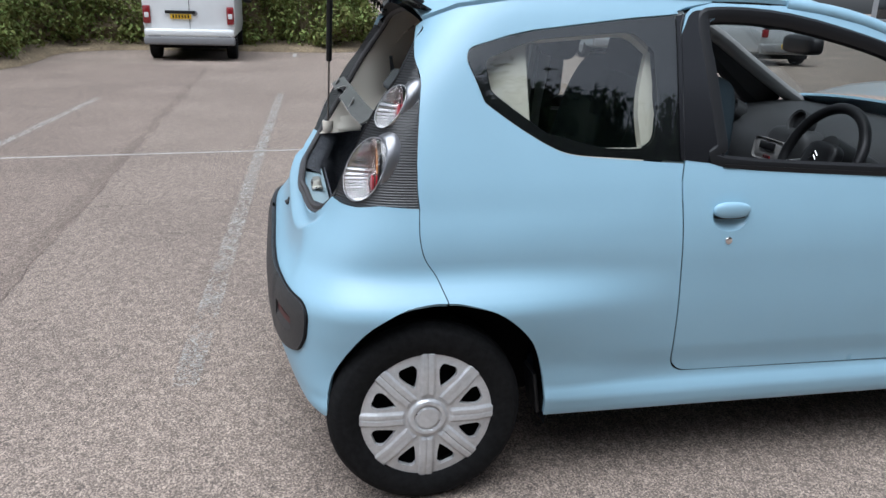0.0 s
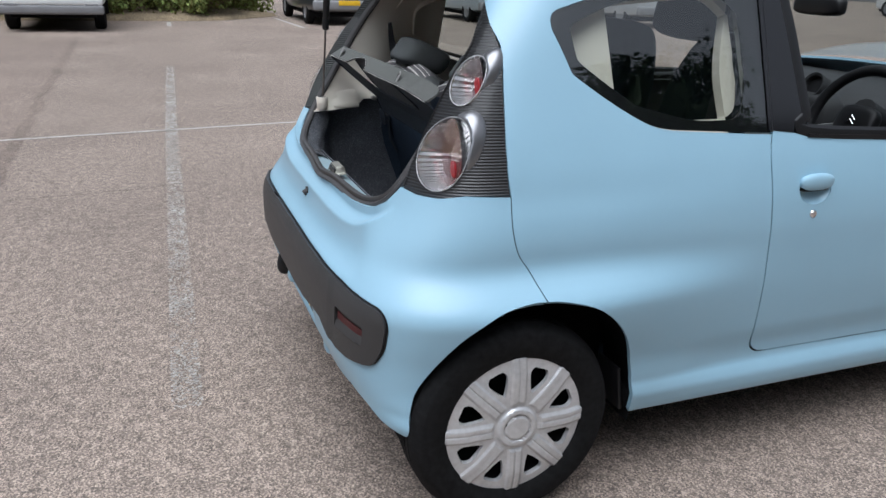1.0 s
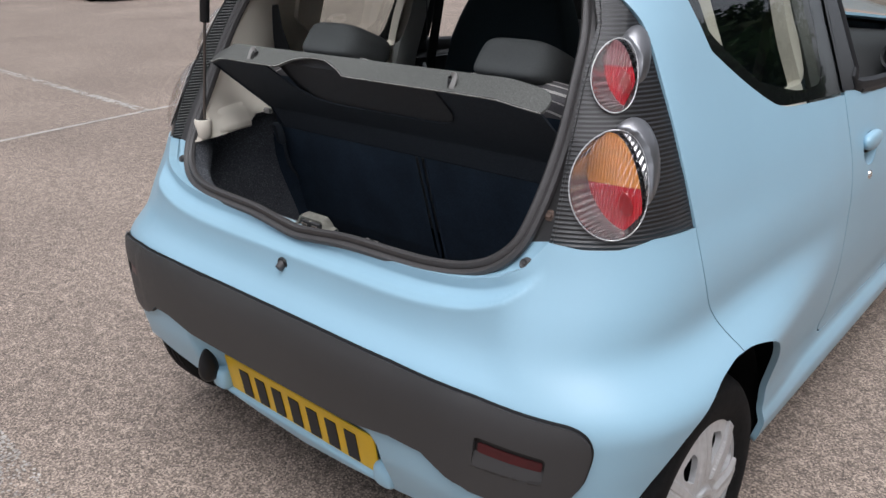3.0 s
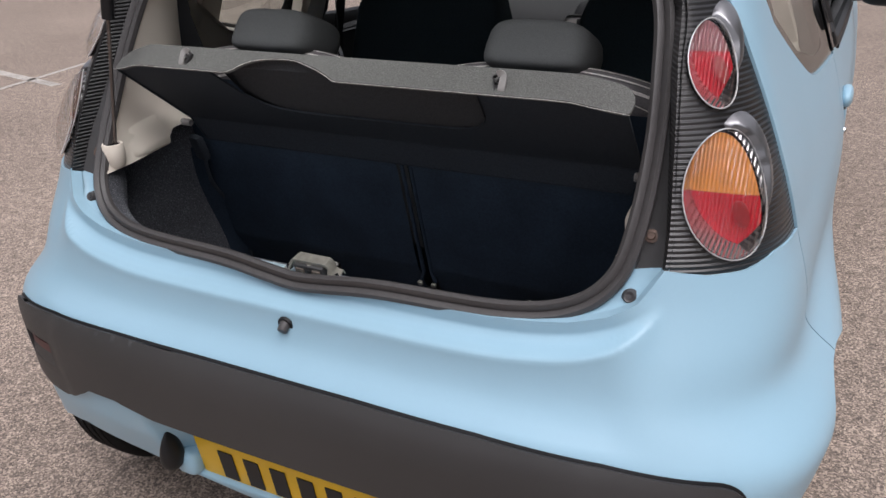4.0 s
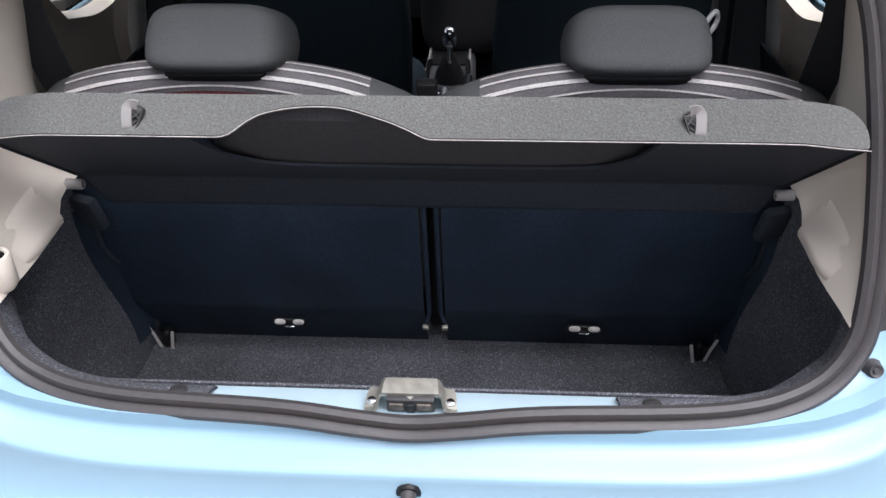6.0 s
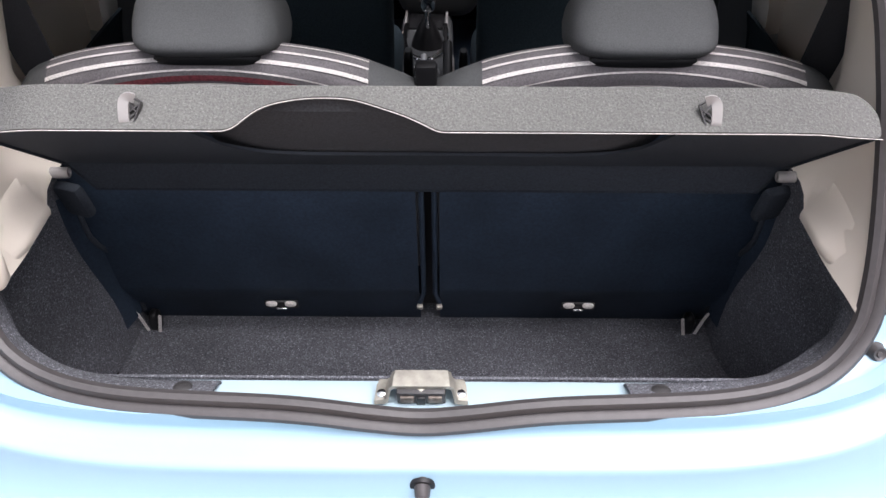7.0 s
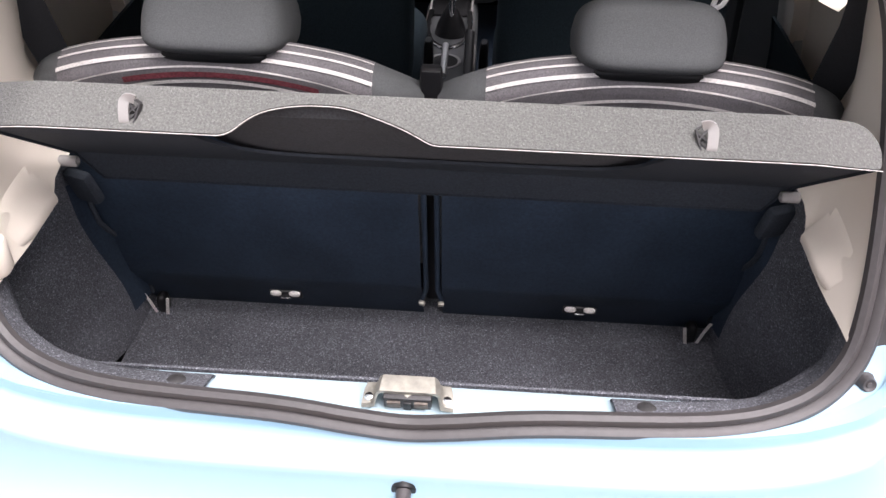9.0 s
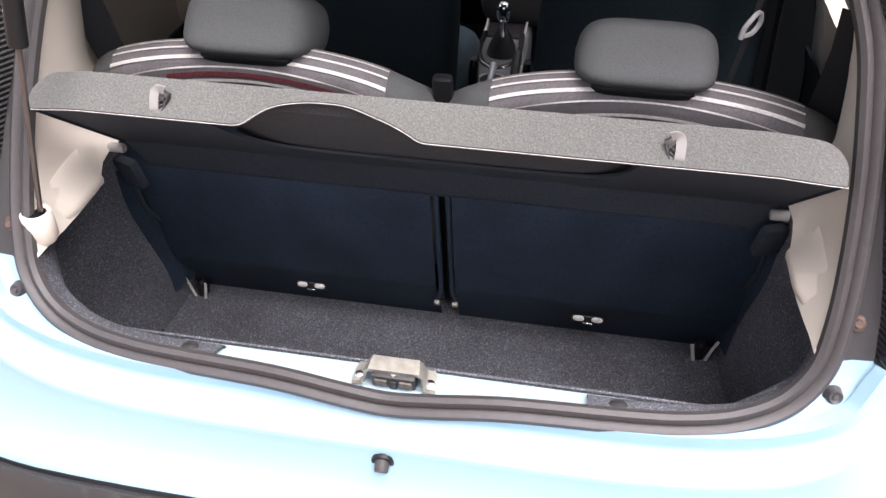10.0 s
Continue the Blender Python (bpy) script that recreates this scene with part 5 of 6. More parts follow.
part("console_ring", sweep(curve_points([(-.095, 1.44, .545), (-.098, 1.34, .54), (-.082, 1.25, .535), (-.037, 1.21, .532), (.008, 1.25, .535), (.024, 1.34, .54), (.021, 1.44, .545)], 6), ring(.008, 8, .005), up=(0, 0, 1)), CHROME, car, "bright curved console edge")
part("handbrake_grip", sweep([Vector((-.035, 1.02, .545)), Vector((-.035, 1.08, .56)), Vector((-.035, 1.14, .575))], ring(.009, 10), up=(0, 0, 1)), SILVER, car, "bright handbrake grip")
part("gear_lever", sweep([Vector((-.03, 1.32, .53)), Vector((-.028, 1.30, .60)), Vector((-.026, 1.275, .655))], ring(.008, 10), up=(0, 1, 0)), CHROME, car, "gear lever shaft")
part("gear_boot", lathe([(.048, 0), (.04, .03), (.022, .07), (.010, .09)], Matrix.Translation((-.03, 1.32, .528)), 20), BLACK, car, "black gear lever boot")
part("gear_knob", soft_box((-.026, 1.27, .680), (.042, .046, .062), 2.4, 14), CHROME, car, "polished gear knob")
part("handbrake", sweep([Vector((.03, .95, .52)), Vector((.03, 1.08, .56)), Vector((.03, 1.17, .60))], ring(.013, 10), up=(0, 0, 1)), BLACK, car, "black handbrake lever")
for x, y, z in ((.02, 1.61, .985), (.62, 1.70, .95), (-.62, 1.72, .95)):
    m = Matrix.Translation((x, y - .03, z)) @ Matrix.Rotation(radians(68), 4, "X")
    v = part("air_vent", lathe([(.046, -.05), (.05, .0), (.048, .008), (.040, .004), (.038, -.02)], m, 32), DASH, car, "round air vent")
    part("vent_disc", lathe([(0, -.012), (.036, -.014)], m, 24), BLACK, v)
for s in (-1, 1):
    tongue = part("belt_tongue", sweep(curve_points([(s * .512, .655, .895), (s * .518, .66, .92), (s * .540, .675, .945), (s * .548, .68, .925), (s * .536, .67, .905), (s * .518, .66, .90)], 4), ring(.0055, 8, .004), up=(0, 1, 0)), SILVER, car, "bright belt tongue")
    part("belt_web", loft([[Vector((s * x, y, z)), Vector((s * (x + .018), y + .022, z))] for x, y, z in ((.545, .70, 1.22), (.530, .672, .95), (.505, .655, .80), (.48, .65, .66))], thick=.0015), WEBBING, tongue)

# steering wheel
sm = Matrix.Translation((.36, 1.44, .918)) @ Matrix.Rotation(radians(66), 4, "X")
sw = part("steering_wheel", sweep([sm @ Vector((.178 * math.cos(a), .178 * math.sin(a), 0)) for a in np.linspace(0, 6.283, 56, endpoint=False)], ring(.0185, 12), up=(0, .5, .8), closed=True), BLACK, car, "black steering wheel")
part("steering_hub", soft_box((0, 0, 0), (.155, .13, .06), 3.5, 14, m=None), BLACK, sw, "black steering hub").matrix_basis = sm @ Matrix.Translation((0, -.01, -.01))
for a in (200, 340, 250, 290):
    c, s_ = math.cos(radians(a)), math.sin(radians(a))
    part("steering_spoke", sweep([sm @ Vector((.06 * c, .06 * s_, -.01)), sm @ Vector((.175 * c, .175 * s_, 0))], ring(.013, 8, .008), up=(0, .5, .8)), GREY_TRIM if a in (200, 340) else BLACK, sw, "grey spoke" if a in (200, 340) else "")
for k in (0, 1):
    part("hub_badge", sweep([sm @ Vector((-.016, -.018 + .014 * k, .024)), sm @ Vector((0, -.004 + .014 * k, .026)), sm @ Vector((.016, -.018 + .014 * k, .024))], ring(.0028, 6), up=(0, .5, .8)), CHROME, sw, "bright double chevron emblem")
part("steering_column", sweep([Vector((.36, 1.46, .945)), Vector((.36, 1.66, .85))], ring(.05, 14), up=(0, 0, 1)), DASH, car)
part("rear_view_mirror", soft_box((0, 1.56, 1.272), (.06, .28, .070), 4, 14, m=Matrix.Rotation(radians(78), 4, "Z")), BLACK, car, "black rear-view mirror")
part("mirror_stem", sweep([Vector((0, 1.57, 1.28)), Vector((0, 1.60, 1.345))], ring(.01, 8), up=(0, 1, 0)), BLACK, car)
for s in (-1, 1):
    part("wing_mirror", soft_box((s * .86, 1.86, .985), (.19, .11, .13), 3.2, 16), BLACK, car, "black wing mirror")
    part("wing_mirror_arm", sweep([Vector((s * .72, 1.88, .945)), Vector((s * .80, 1.87, .955))], ring(.02, 8), up=(0, 0, 1)), BLACK, car)
part("wiper", sweep([Vector((.5, 2.13, 1.005)), Vector((.1, 2.19, 1.02)), Vector((-.3, 2.19, 1.02))], ring(.008, 6), up=(0, 0, 1)), BLACK, car, "black wiper")

# ---- painted bay lines, worn away in flakes ----
def worn_line(a, b, w, keep0, keep1, cell=.022, label="worn white parking bay line"):
    a, b = Vector(a), Vector(b)
    d = (b - a)
    n = max(2, int(d.length / cell))
    d.normalize()
    side = Vector((-d[1], d[0]))
    k = max(2, int(w / cell))
    verts, faces = [], []
    rnd = random.Random(int(a[0] * 100 + b[1] * 10))
    for i in range(n):
        keep = keep0 + (keep1 - keep0) * i / n
        for j in range(k):
            c = a + d * (i + .5) * cell + side * ((j + .5) / k - .5) * w
            gone = .38 + noise.noise(Vector((c[0] * 5, c[1] * 5, 3))) * .22 + noise.noise(Vector((c[0] * 30, c[1] * 30, 8))) * .25 + rnd.uniform(-.34, .34)
            if gone > keep:
                continue
            s = len(verts)
            for u, v in ((-.5, -.5), (.5, -.5), (.5, .5), (-.5, .5)):
                q = c + d * (u * cell * rnd.uniform(.8, 1.15)) + side * (v * w / k * rnd.uniform(.8, 1.15))
                verts.append((q[0], q[1], .004))
            faces.append((s, s + 1, s + 2, s + 3))
    me = bpy.data.meshes.new("bay_line")
    me.from_pydata(verts, [], faces)
    return tagged(link_mesh("bay_line", me, LINE, None), label, "road marking", "parking bay lines", "structure")


worn_line((-.04, -.748), (-4.7, -.565), .10, .21, .34, .0065)
worn_line((-4.7, -.565), (-9.2, -.36), .10, .42, .30, .012)
worn_line((-16.4, -.02), (-17.6, .02), .10, .9, .9, .05)
worn_line((-4.45, -2.9), (-4.98, 1.98), .055, .95, .95, .02)
worn_line((-4.98, 1.98), (-5.35, 5.2), .055, .95, .95, .03)
worn_line((-5.0, -2.93), (-8.6, -2.76), .09, .38, .32, .012)
worn_line((-4.98, 1.98), (-8.7, 2.10), .09, .5, .35, .03)
worn_line((-15.9, 2.84), (-19.2, 2.74), .10, .9, .9, .05)
worn_line((-4.7, 2.87), (-5.9, 3.1), .09, .8, .8, .03)
tagged(part("asphalt_patch", loft([[Vector((x, y + .06 * math.sin(x * 2.1) + .03 * math.sin(x * 7), .002)) for y in (-1.72, -4.9)] for x in np.linspace(-14, 9, 110)]), asphalt_material("older_asphalt", (.262, .210, .176)), None), "older stained asphalt strip along the bays", "asphalt", kind="structure")

DARK_JOINT = asphalt_material("darkened_asphalt_joint", (.232, .186, .155))
rnd = random.Random(31)
tagged(part("asphalt_joint", loft([[Vector((x, y + .05 * noise.noise(Vector((x * 1.7, y * 9, 0))) + .03 * noise.noise(Vector((x * 9, y * 5, 4))), .0035)) for y in (-1.68, -1.78)] for x in np.linspace(-13, 7, 420)]), DARK_JOINT, None), "dark worn joint along the asphalt strip", "asphalt", kind="structure")


def crack(x0, y0, x1, y1, w=.006):
    """A thin wandering crack in the asphalt."""
    a, b = Vector((x0, y0, 0)), Vector((x1, y1, 0))
    side = Vector((y0 - y1, x1 - x0, 0)).normalized()
    rows = []
    for k in range(41):
        p = a.lerp(b, k / 40) + side * (.06 * noise.noise(Vector((x0 + k * .13, y0, 2))) + .02 * noise.noise(Vector((x0 + k * .6, y0, 7))))
        h = w * rnd.uniform(.35, 1) * min(1, k / 6, (40 - k) / 6) / 2 + .0006
        rows.append([p + side * h + Vector((0, 0, .0045)), p - side * h + Vector((0, 0, .0045))])
    tagged(part("asphalt_crack", loft(rows), DARK, None), "thin dark crack in the asphalt", "crack", "asphalt cracks", "structure")


for c in ((-2.70, -1.62, -2.85, -.60), (-6.2, -2.2, -6.5, -3.9), (-7.6, -2.6, -7.9, -4.3), (-9.8, -2.3, -10.2, -3.6), (-10.9, -3.1, -10.7, -4.2)):
    crack(*c)

# ---- hedge bank ----
def leaf_material(name, colour, spread):
    m = material(name, colour, .7, spec=.12)
    nt = m.node_tree
    b = nt.nodes["Principled BSDF"]
    g = nt.nodes.new("ShaderNodeNewGeometry")
    h = nt.nodes.new("ShaderNodeHueSaturation")
    h.inputs["Color"].default_value = (*colour, 1)
    r = nt.nodes.new("ShaderNodeMapRange")
    r.inputs["To Min"].default_value, r.inputs["To Max"].default_value = 1 - spread, 1 + spread
    nt.links.new(g.outputs["Random Per Island"], r.inputs["Value"])
    nt.links.new(r.outputs[0], h.inputs["Value"])
    r2 = nt.nodes.new("ShaderNodeMapRange")
    r2.inputs["To Min"].default_value, r2.inputs["To Max"].default_value = .455, .53
    nt.links.new(g.outputs["Random Per Island"], r2.inputs["Value"])
    nt.links.new(r2.outputs[0], h.inputs["Hue"])
    nt.links.new(h.outputs[0], b.inputs["Base Color"])
    b.inputs["Transmission Weight"].default_value = 0.0
    return m


LEAF = leaf_material("hedge_leaves", (.17, .20, .062), .55)
LEAF_DARK = leaf_material("tree_leaves", (.03, .05, .018), .55)
BARK = material("grey_brown_bark", (.10, .078, .06), .9, grain=.4, scale=30, bump=1, bump_scale=40)
SOIL = material("leafy_soil", (.19, .145, .09), .95, grain=.5, scale=25, stain=.3, stain_scale=2, bump=1, bump_scale=30)


def leaves(points, size, rnd):
    """Small folded leaves at the points, as vertices and faces."""
    verts, faces = [], []
    for p in points:
        e = Euler((rnd.uniform(-1.2, 1.2), rnd.uniform(-1.2, 1.2), rnd.uniform(0, 6.28))).to_matrix()
        s = size * rnd.uniform(.6, 1.35)
        k = len(verts)
        for x, y, z in ((-.5, 0, 0), (0, -.28, .08), (.5, 0, 0), (0, .28, .08)):
            v = e @ Vector((x * s, y * s, z * s))
            verts.append((p[0] + v[0], p[1] + v[1], p[2] + v[2]))
        faces += [(k, k + 1, k + 2), (k, k + 2, k + 3)]
    return verts, faces


def leafy(name, points, size, mat, parent=None, seed=1):
    v, f = leaves(points, size, random.Random(seed))
    me = bpy.data.meshes.new(name)
    me.from_pydata(v, [], f)
    return link_mesh(name, me, mat, parent)


rnd = random.Random(7)
BASE = [(-5.0, -9.0), (-9.5, -6.7), (-13.0, -5.5), (-16.6, -5.5), (-18.3, -4.2), (-18.5, -1.0), (-18.6, .9), (-20.4, 2.6)]
line = curve_points([(x, y, 0) for x, y in BASE], 12)
core_rows, pts = [], []
for i, p in enumerate(line):
    d = (line[min(i + 1, len(line) - 1)] - line[max(i - 1, 0)]).normalized()
    out = Vector((-d[1], d[0], 0))
    out = -out if out.dot(Vector((0, 0, 0)) - p) > 0 else out
    row = []
    for k, (o, z) in enumerate(((.25, 0), (.05, .5), (.3, 1.3), (.5, 2.3), (1.0, 3.4), (1.8, 4.2), (3.2, 4.6))):
        bulge = noise.noise(Vector((p[0] * .7, p[1] * .7, z * .8))) * .55
        row.append(p + out * (o + .35 - bulge) + Vector((0, 0, z + bulge * .4)))
    core_rows.append(row)
    for _ in range(1150):
        t = rnd.random() ** .8 * 5
        k = min(int(t), 5)
        q = row[k].lerp(row[k + 1], t - k)
        q = q + d * rnd.uniform(-.35, .35) - out * (rnd.random() ** 1.5 * .6 - .1)
        clump = noise.noise(q * 1.6)
        if clump < -.12 and rnd.random() < .7:
            continue
        q = q - out * max(0, clump) * .5
        pts.append(q)
hedge = thing("hedge_bank", "overgrown green hedge along the car park's edge", "hedge", kind="stuff", at=(-17, -3, 0))
part("hedge_core", loft(core_rows), SOIL, hedge, "dark inner twigs")
leafy("hedge_leaves", [q for q in pts if q[2] > .02], .115, LEAF, hedge, 3)
bank = []
for i, p in enumerate(line):
    d = (line[min(i + 1, len(line) - 1)] - line[max(i - 1, 0)]).normalized()
    out = Vector((-d[1], d[0], 0))
    out = -out if out.dot(-p) > 0 else out
    bank.append([p - out * .45 + Vector((0, 0, .005)), p - out * .35 + Vector((0, 0, .07)), p + Vector((0, 0, .12 + .05 * noise.noise(p))), p + out * .8 + Vector((0, 0, .3))])
tagged(part("soil_bank", loft(bank), SOIL, None), "leaf-strewn soil bank under the hedge", "ground", kind="structure")

# ---- trees that the side windows mirror ----
def tree(x, y, h, seed):
    t = thing("tree", "tall leafy green tree beside the car park", "tree", "trees", at=(x, y, 0))
    r = random.Random(seed)
    bm = bmesh.new()
    add_sweep(bm, [Vector((x, y, 0)), Vector((x + .1, y, h * .3)), Vector((x - .1, y + .1, h * .6)), Vector((x, y, h * .9))], ring(.22, 10), up=(0, 1, 0))
    for v in bm.verts:
        k = 1 - .85 * v.co[2] / h
        v.co[0], v.co[1] = x + (v.co[0] - x) * k, y + (v.co[1] - y) * k
    pts = []
    for k in range(20):
        a, z = r.uniform(0, 6.28), h * r.uniform(.10, .78)
        reach = h * .30 * math.sin(math.pi * min(1, (z / h) * .95 + .05)) * r.uniform(.6, 1.1) + .3
        tip = Vector((x + reach * math.cos(a), y + reach * math.sin(a), z + h * .08))
        add_sweep(bm, [Vector((x, y, z - h * .06)), Vector((x, y, z - h * .06)).lerp(tip, .6) + Vector((0, 0, .1)), tip], ring(.04, 6), up=(0, 0, 1))
        for _ in range(560):
            u = Vector((r.gauss(0, 1), r.gauss(0, 1), r.gauss(0, .75)))
            pts.append(tip + u * h * .062)
    for k in range(260):
        a, up = r.uniform(0, 6.28), r.uniform(-.2, 1) * math.pi / 2
        p = Vector((x + math.cos(a) * math.cos(up) * h * .29, y + math.sin(a) * math.cos(up) * h * .31, h * (.45 + .43 * math.sin(up))))
        d = Vector((math.cos(a) * .8, math.sin(a) * .8, r.uniform(.1, .9))).normalized()
        for _ in range(26):
            pts.append(p + d * r.uniform(-.3, .75) + Vector((r.gauss(0, .09), r.gauss(0, .09), r.gauss(0, .09))))
    core = bmesh.new()
    bmesh.ops.create_icosphere(core, subdivisions=5, radius=1)
    for v in core.verts:
        k = 1 + .35 * noise.noise(v.co * 2.2 + Vector((seed, 0, 0))) + .22 * noise.noise(v.co * 5 + Vector((0, seed, 0))) + .16 * noise.noise(v.co * 12 + Vector((seed, seed, 0)))
        v.co = Vector((x + v.co[0] * h * .27 * k, y + v.co[1] * h * .29 * k, h * .45 + v.co[2] * h * .38 * k))
    part("inner_foliage", core, LEAF_DARK, t, "dense dark inner foliage")
    part("trunk", bm, BARK, t, "grey-brown trunk and limbs")
    leafy("crown", pts, .2, LEAF_DARK, t, seed)
    return t


for k, (x, y, h) in enumerate(((15, -11, 10.2), (14.2, -7, 10.8), (15.2, -3, 11.4), (14.2, .8, 12.7), (15.3, 4.6, 12.0), (14.4, 8.4, 11.0), (15.4, 12.4, 9.4), (14.6, 16.5, 8.8), (15.4, 21.5, 9.0), (14.6, 27, 9.4))):
    tree(x, y, h, 20 + k)

# ---- other vehicles ----
WHITE = material("white_van_paint", (.72, .73, .73), .35, coat=.5, stain=.05, stain_scale=2)
GREY_PLASTIC = material("grey_bumper_plastic", (.20, .20, .205), .6, stain=.08)
LAMP_RED = material("vehicle_lamp_red", (.22, .012, .016), .2, coat=.6, stain=.1)
WINDOW = material("dark_vehicle_glass", (.015, .018, .02), .06, stain=.05)


def road_wheel(owner, x, y, r, w=.2):
    m = Matrix.Translation((x, y, r)) @ Matrix.Rotation(radians(90), 4, "X")
    t = part("wheel", lathe([(r * .62, -w / 2), (r * .9, -w / 2), (r, -w * .35), (r, w * .35), (r * .9, w / 2), (r * .62, w / 2)], m, 32, closed=True), TYRE, owner, "black tyre on a grey rim")
    part("rim", lathe([(0, w * .42), (r * .3, w * .40), (r * .6, w * .34), (r * .64, w * .5)], m if y < owner.location[1] else m @ Matrix.Rotation(math.pi, 4, "X"), 24), GREY_PLASTIC, t)
    return t


def section(x, w, z0, z1, round_=.12, n=8):
    """A rounded body cross-section at x, half width w."""
    pts = []
    for k in range(4 * n):
        a = 6.283185 * (k + .5) / (4 * n)
        c, s = math.cos(a), math.sin(a)
        p = 7
        r = (abs(c) ** p + abs(s) ** p) ** (-1 / p)
        pts.append(Vector((x, w * r * c, (z0 + z1) / 2 + (z1 - z0) / 2 * r * s)))
    return pts


def hull(stations, yc):
    bm = bmesh.new()
    rows = [[bm.verts.new(v + Vector((0, yc, 0))) for v in section(*s)] for s in stations]
    k = len(rows[0])
    for a, b in zip(rows, rows[1:]):
        for i in range(k):
            bm.faces.new((a[i], a[(i + 1) % k], b[(i + 1) % k], b[i]))
    bm.faces.new(rows[0])
    bm.faces.new(rows[-1][::-1])
    return bm


def parked(x, yc, length, w, h, paint, label, lift=.28, category="car"):
    """A parked car, its tail at x, nose towards -x."""
    v = thing("parked_car", label, category, "parked vehicles", at=(x - length / 2, yc, 0))
    hw = w / 2
    part("body", hull([(x, hw * .80, lift + .10, .70), (x - .06, hw * .93, lift + .02, .88), (x - .35, hw, lift - .02, .98), (x - length * .55, hw, lift - .04, .96), (x - length * .8, hw * .98, lift - .02, .92), (x - length + .15, hw * .88, lift, .78), (x - length, hw * .7, lift + .1, .62)], yc), paint, v, "painted body")
    part("cabin", hull([(x - .10, hw * .72, .85, .95), (x - .30, hw * .80, .85, h - .12), (x - .6, hw * .82, .85, h), (x - length * .5, hw * .82, .85, h), (x - length * .66, hw * .78, .85, h - .16), (x - length * .76, hw * .74, .85, .95)], yc), WINDOW, v, "dark window band")
    part("roof", hull([(x - .42, hw * .74, h - .05, h + .012), (x - length * .56, hw * .74, h - .05, h + .012)], yc), paint, v, "painted roof")
    part("rear_bumper", box(Matrix.Translation((x - .03, yc, lift + .16)), (.16, w * .94, .24), .06, 3), GREY_PLASTIC, v, "grey bumper")
    part("plate", box(Matrix.Translation((x + .054, yc, lift + .22)), (.008, .52, .11), .003), YELLOW, v, "yellow number plate")
    part("underside", box(Matrix.Translation((x - length / 2, yc, lift - .06)), (length * .9, w * .8, .1), .02), DARK, v)
    for s in (-1, 1):
        part("tail_light", box(Matrix.Translation((x - .03, yc + s * hw * .80, .80)), (.1, .16, .2), .03, 2), LAMP_RED, v, "red tail light")
        for xx in (x - .78, x - length + .8):
            road_wheel(v, xx, yc + s * (hw - .11), .32)
    return v


van = thing("panel_van", "white panel van parked with its rear to the bays", "van", "parked vehicles", at=(-17, -2.17, 0))
VX, VY = -14.95, -2.17
part("body", hull([(VX + .0, .86, .42, 1.86), (VX - .05, .92, .40, 1.93), (VX - .4, .945, .36, 1.97), (VX - 3.2, .945, .36, 1.97), (VX - 3.9, .92, .36, 1.80), (VX - 4.3, .90, .36, 1.20), (VX - 4.8, .82, .42, .95)], VY), WHITE, van, "white painted van body")
part("rear_bumper", box(Matrix.Translation((VX + .03, VY, .415)), (.16, 1.82, .17), .04, 3), GREY_PLASTIC, van, "grey plastic bumper")
part("bumper_skin", box(Matrix.Translation((VX + .02, VY, .57)), (.15, 1.80, .16), .05, 3), WHITE, van, "white upper bumper")
part("plate_strip", box(Matrix.Translation((VX + .035, VY - .17, .985)), (.03, .60, .06), .01), BLACK, van, "black handle strip")
for k in range(6):
    part("plate_mark", box(Matrix.Translation((VX + .034, VY - .31 + .06 * k, .90)), (.004, .032, .062), .001, 1), BLACK, van)
part("plate", box(Matrix.Translation((VX + .022, VY - .16, .90)), (.02, .42, .10), .003), YELLOW, van, "yellow number plate")
part("badge", lathe([(0, .012), (.05, .008), (.055, 0)], Matrix.Translation((VX + .02, VY + .12, .965)) @ Matrix.Rotation(radians(90), 4, "Y"), 20), GREY_PLASTIC, van, "round grey emblem")
part("door_seam", box(Matrix.Translation((VX + .012, VY + .01, 1.1)), (.012, .008, 1.2), .002), DARK, van)
for s in (-1, 1):
    lamp2 = part("tail_light", box(Matrix.Translation((VX + .005, VY + s * .83, .93)), (.10, .15, .36), .03, 2), LAMP_RED, van, "red tail light")
    part("lamp_window", box(Matrix.Translation((VX + .056, VY + s * .83, .92)), (.01, .085, .10), .01, 2), WHITE, lamp2, "clear reversing lamp")
    part("bumper_end", box(Matrix.Translation((VX + .06, VY + s * .70, .50)), (.08, .24, .05), .012), GREY_PLASTIC, van)
    for xx in (VX - .85, VX - 3.85):
        road_wheel(van, xx, VY + s * .80, .335, .22)
part("underside", box(Matrix.Translation((VX - 2.3, VY, .33)), (4.2, 1.5, .16), .02), DARK, van)
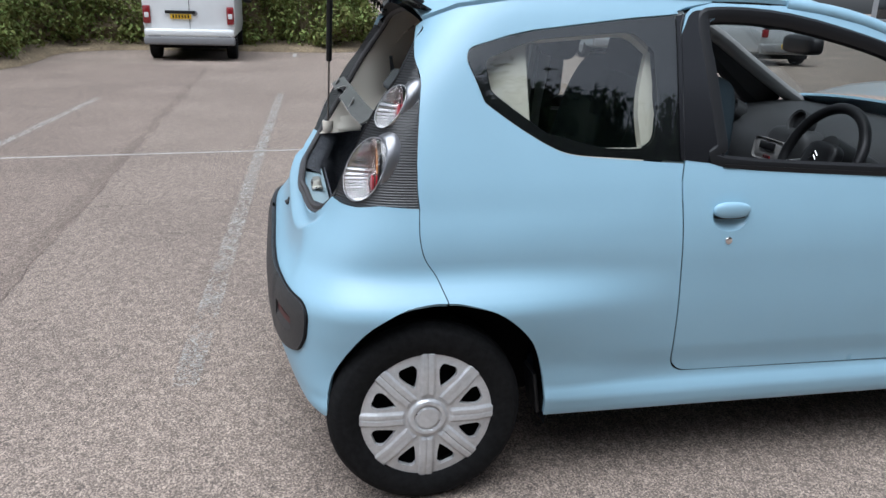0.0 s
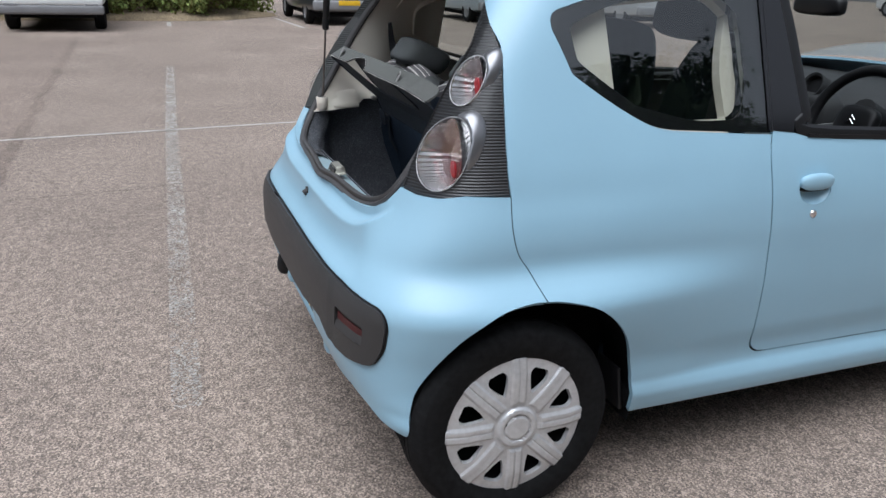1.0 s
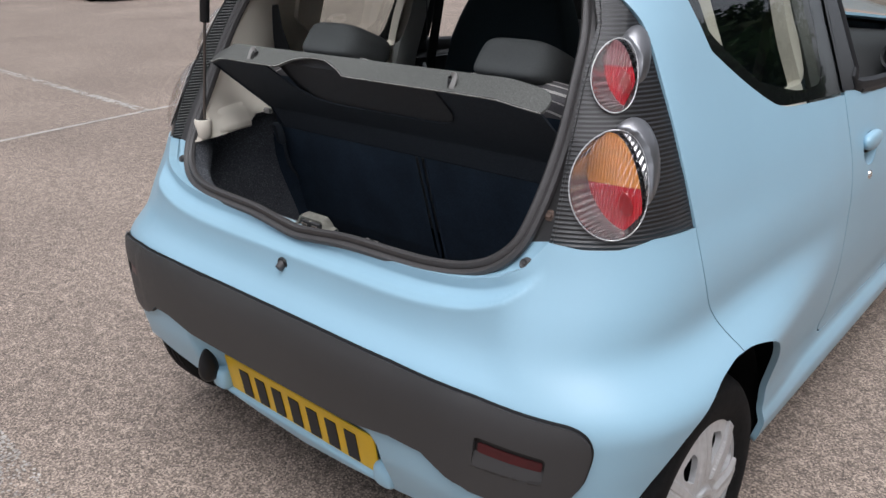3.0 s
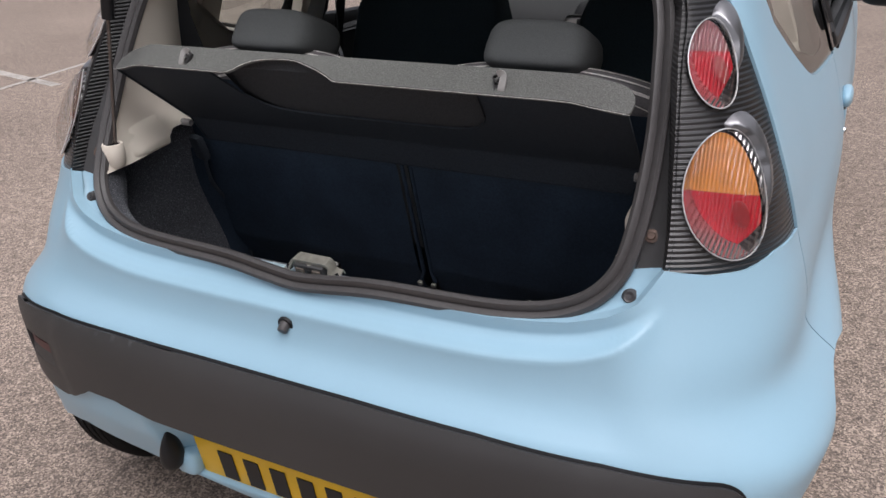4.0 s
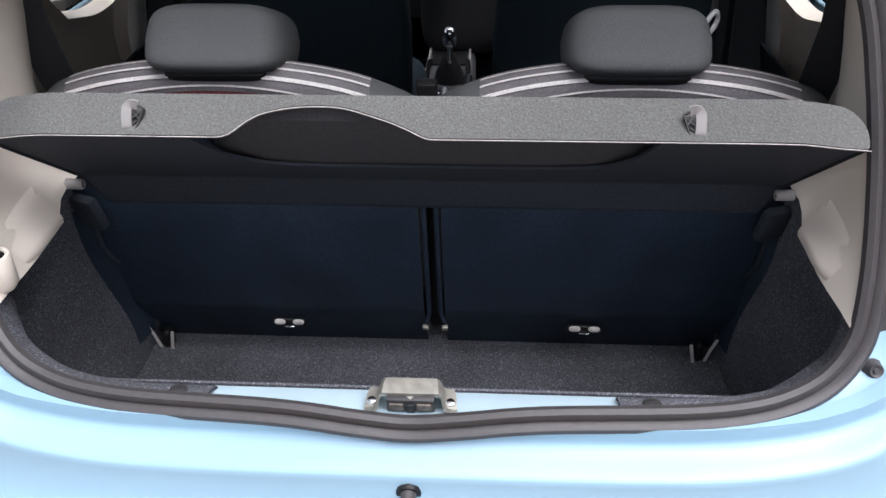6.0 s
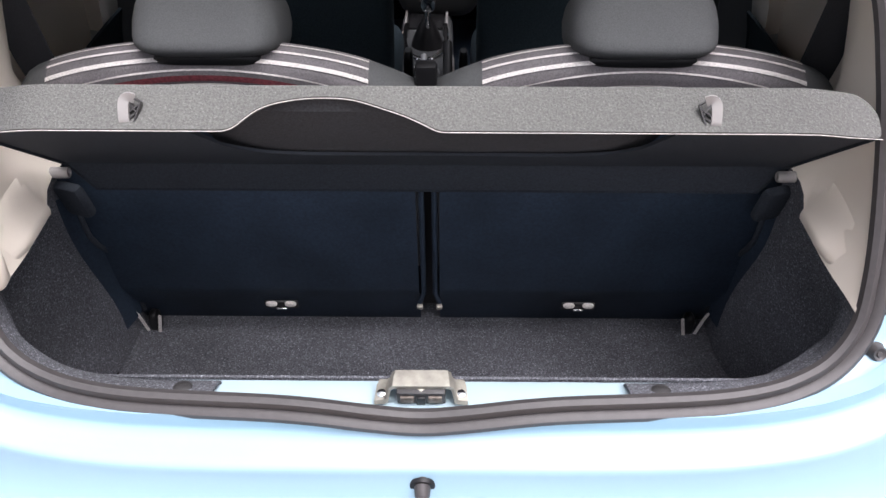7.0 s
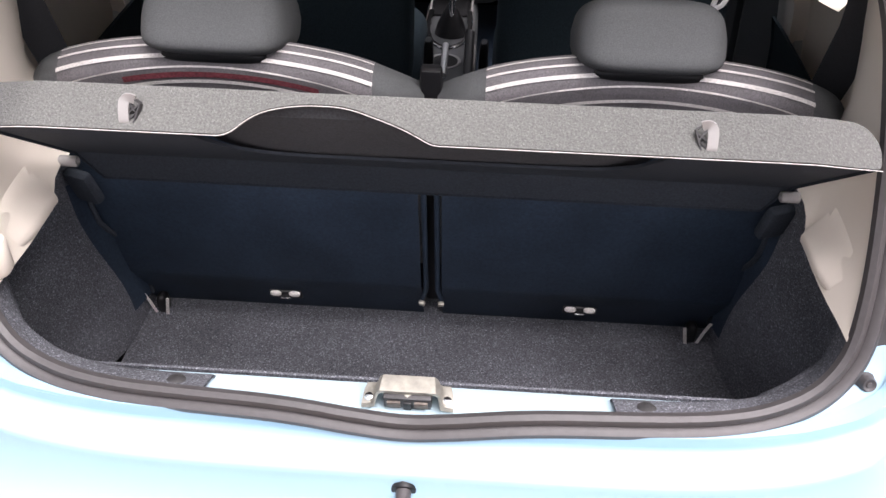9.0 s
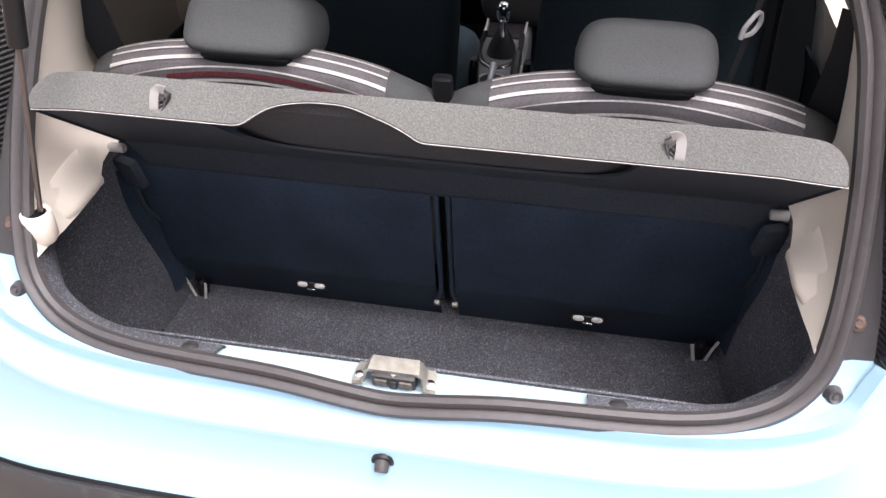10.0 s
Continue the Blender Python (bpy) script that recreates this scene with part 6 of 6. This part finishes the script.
part("wing_mirror", box(Matrix.Translation((VX - 3.4, VY + 1.08, 1.3)), (.1, .2, .26), .04, 2), BLACK, van, "black door mirror")

parked(-16.55, 4.05, 4.3, 1.82, 1.66, material("dark_grey_car_paint", (.035, .038, .042), .3, coat=.6, stain=.05), "dark grey tall car parked beside the hedge", .30)
parked(-17.2, 8.5, 4.0, 1.74, 1.5, material("silver_blue_car_paint", (.36, .42, .46), .3, .3, coat=.6, stain=.05), "silver blue hatchback parked in a far bay")
parked(-15.6, 12.3, 4.2, 1.78, 1.5, material("pale_grey_car_paint", (.45, .46, .47), .3, .3, coat=.6, stain=.05), "pale grey car parked in a far bay")
parked(-12.5, 24.5, 4.4, 1.8, 1.5, material("dark_blue_car_paint", (.03, .05, .09), .3, coat=.6, stain=.05), "dark blue car parked across the yard")
parked(-17.5, 28.0, 4.8, 1.95, 1.95, WHITE, "white delivery van parked across the yard", category="van")
parked(-4.5, 16.5, 4.2, 1.8, 1.5, material("teal_grey_car_paint", (.12, .17, .18), .3, coat=.6, stain=.05), "grey green car parked ahead")

# ---- far building ----
WALLB = material("grey_rendered_wall", (.33, .34, .35), .85, grain=.15, scale=12, stain=.12, stain_scale=.6, bump=.4, bump_scale=40)
bld = thing("office_building", "long grey two storey building across the yard", "building", at=(-22, 44, 0))
part("wall", box(Matrix.Translation((-22, 47, 3.1)), (60, 6, 6.2), .05), WALLB, bld, "grey rendered wall")
part("roof", box(Matrix.Translation((-22, 46.8, 6.35)), (61, 7.2, .3), .05), GREY_PLASTIC, bld, "dark grey flat roof edge")
for k in range(15):
    for z in (1.6, 4.5):
        wn_ = part("window", box(Matrix.Translation((-50 + 4 * k, 43.97, z)), (2.6, .12, 1.4), .02), WINDOW, bld, "dark glazed window")
        part("window_frame", box(Matrix.Translation((-50 + 4 * k, 43.93, z)), (.08, .14, 1.4), .01), WHITE, wn_)
        part("sill", box(Matrix.Translation((-50 + 4 * k, 43.86, z - .76)), (2.8, .3, .08), .01), WALLB, wn_)
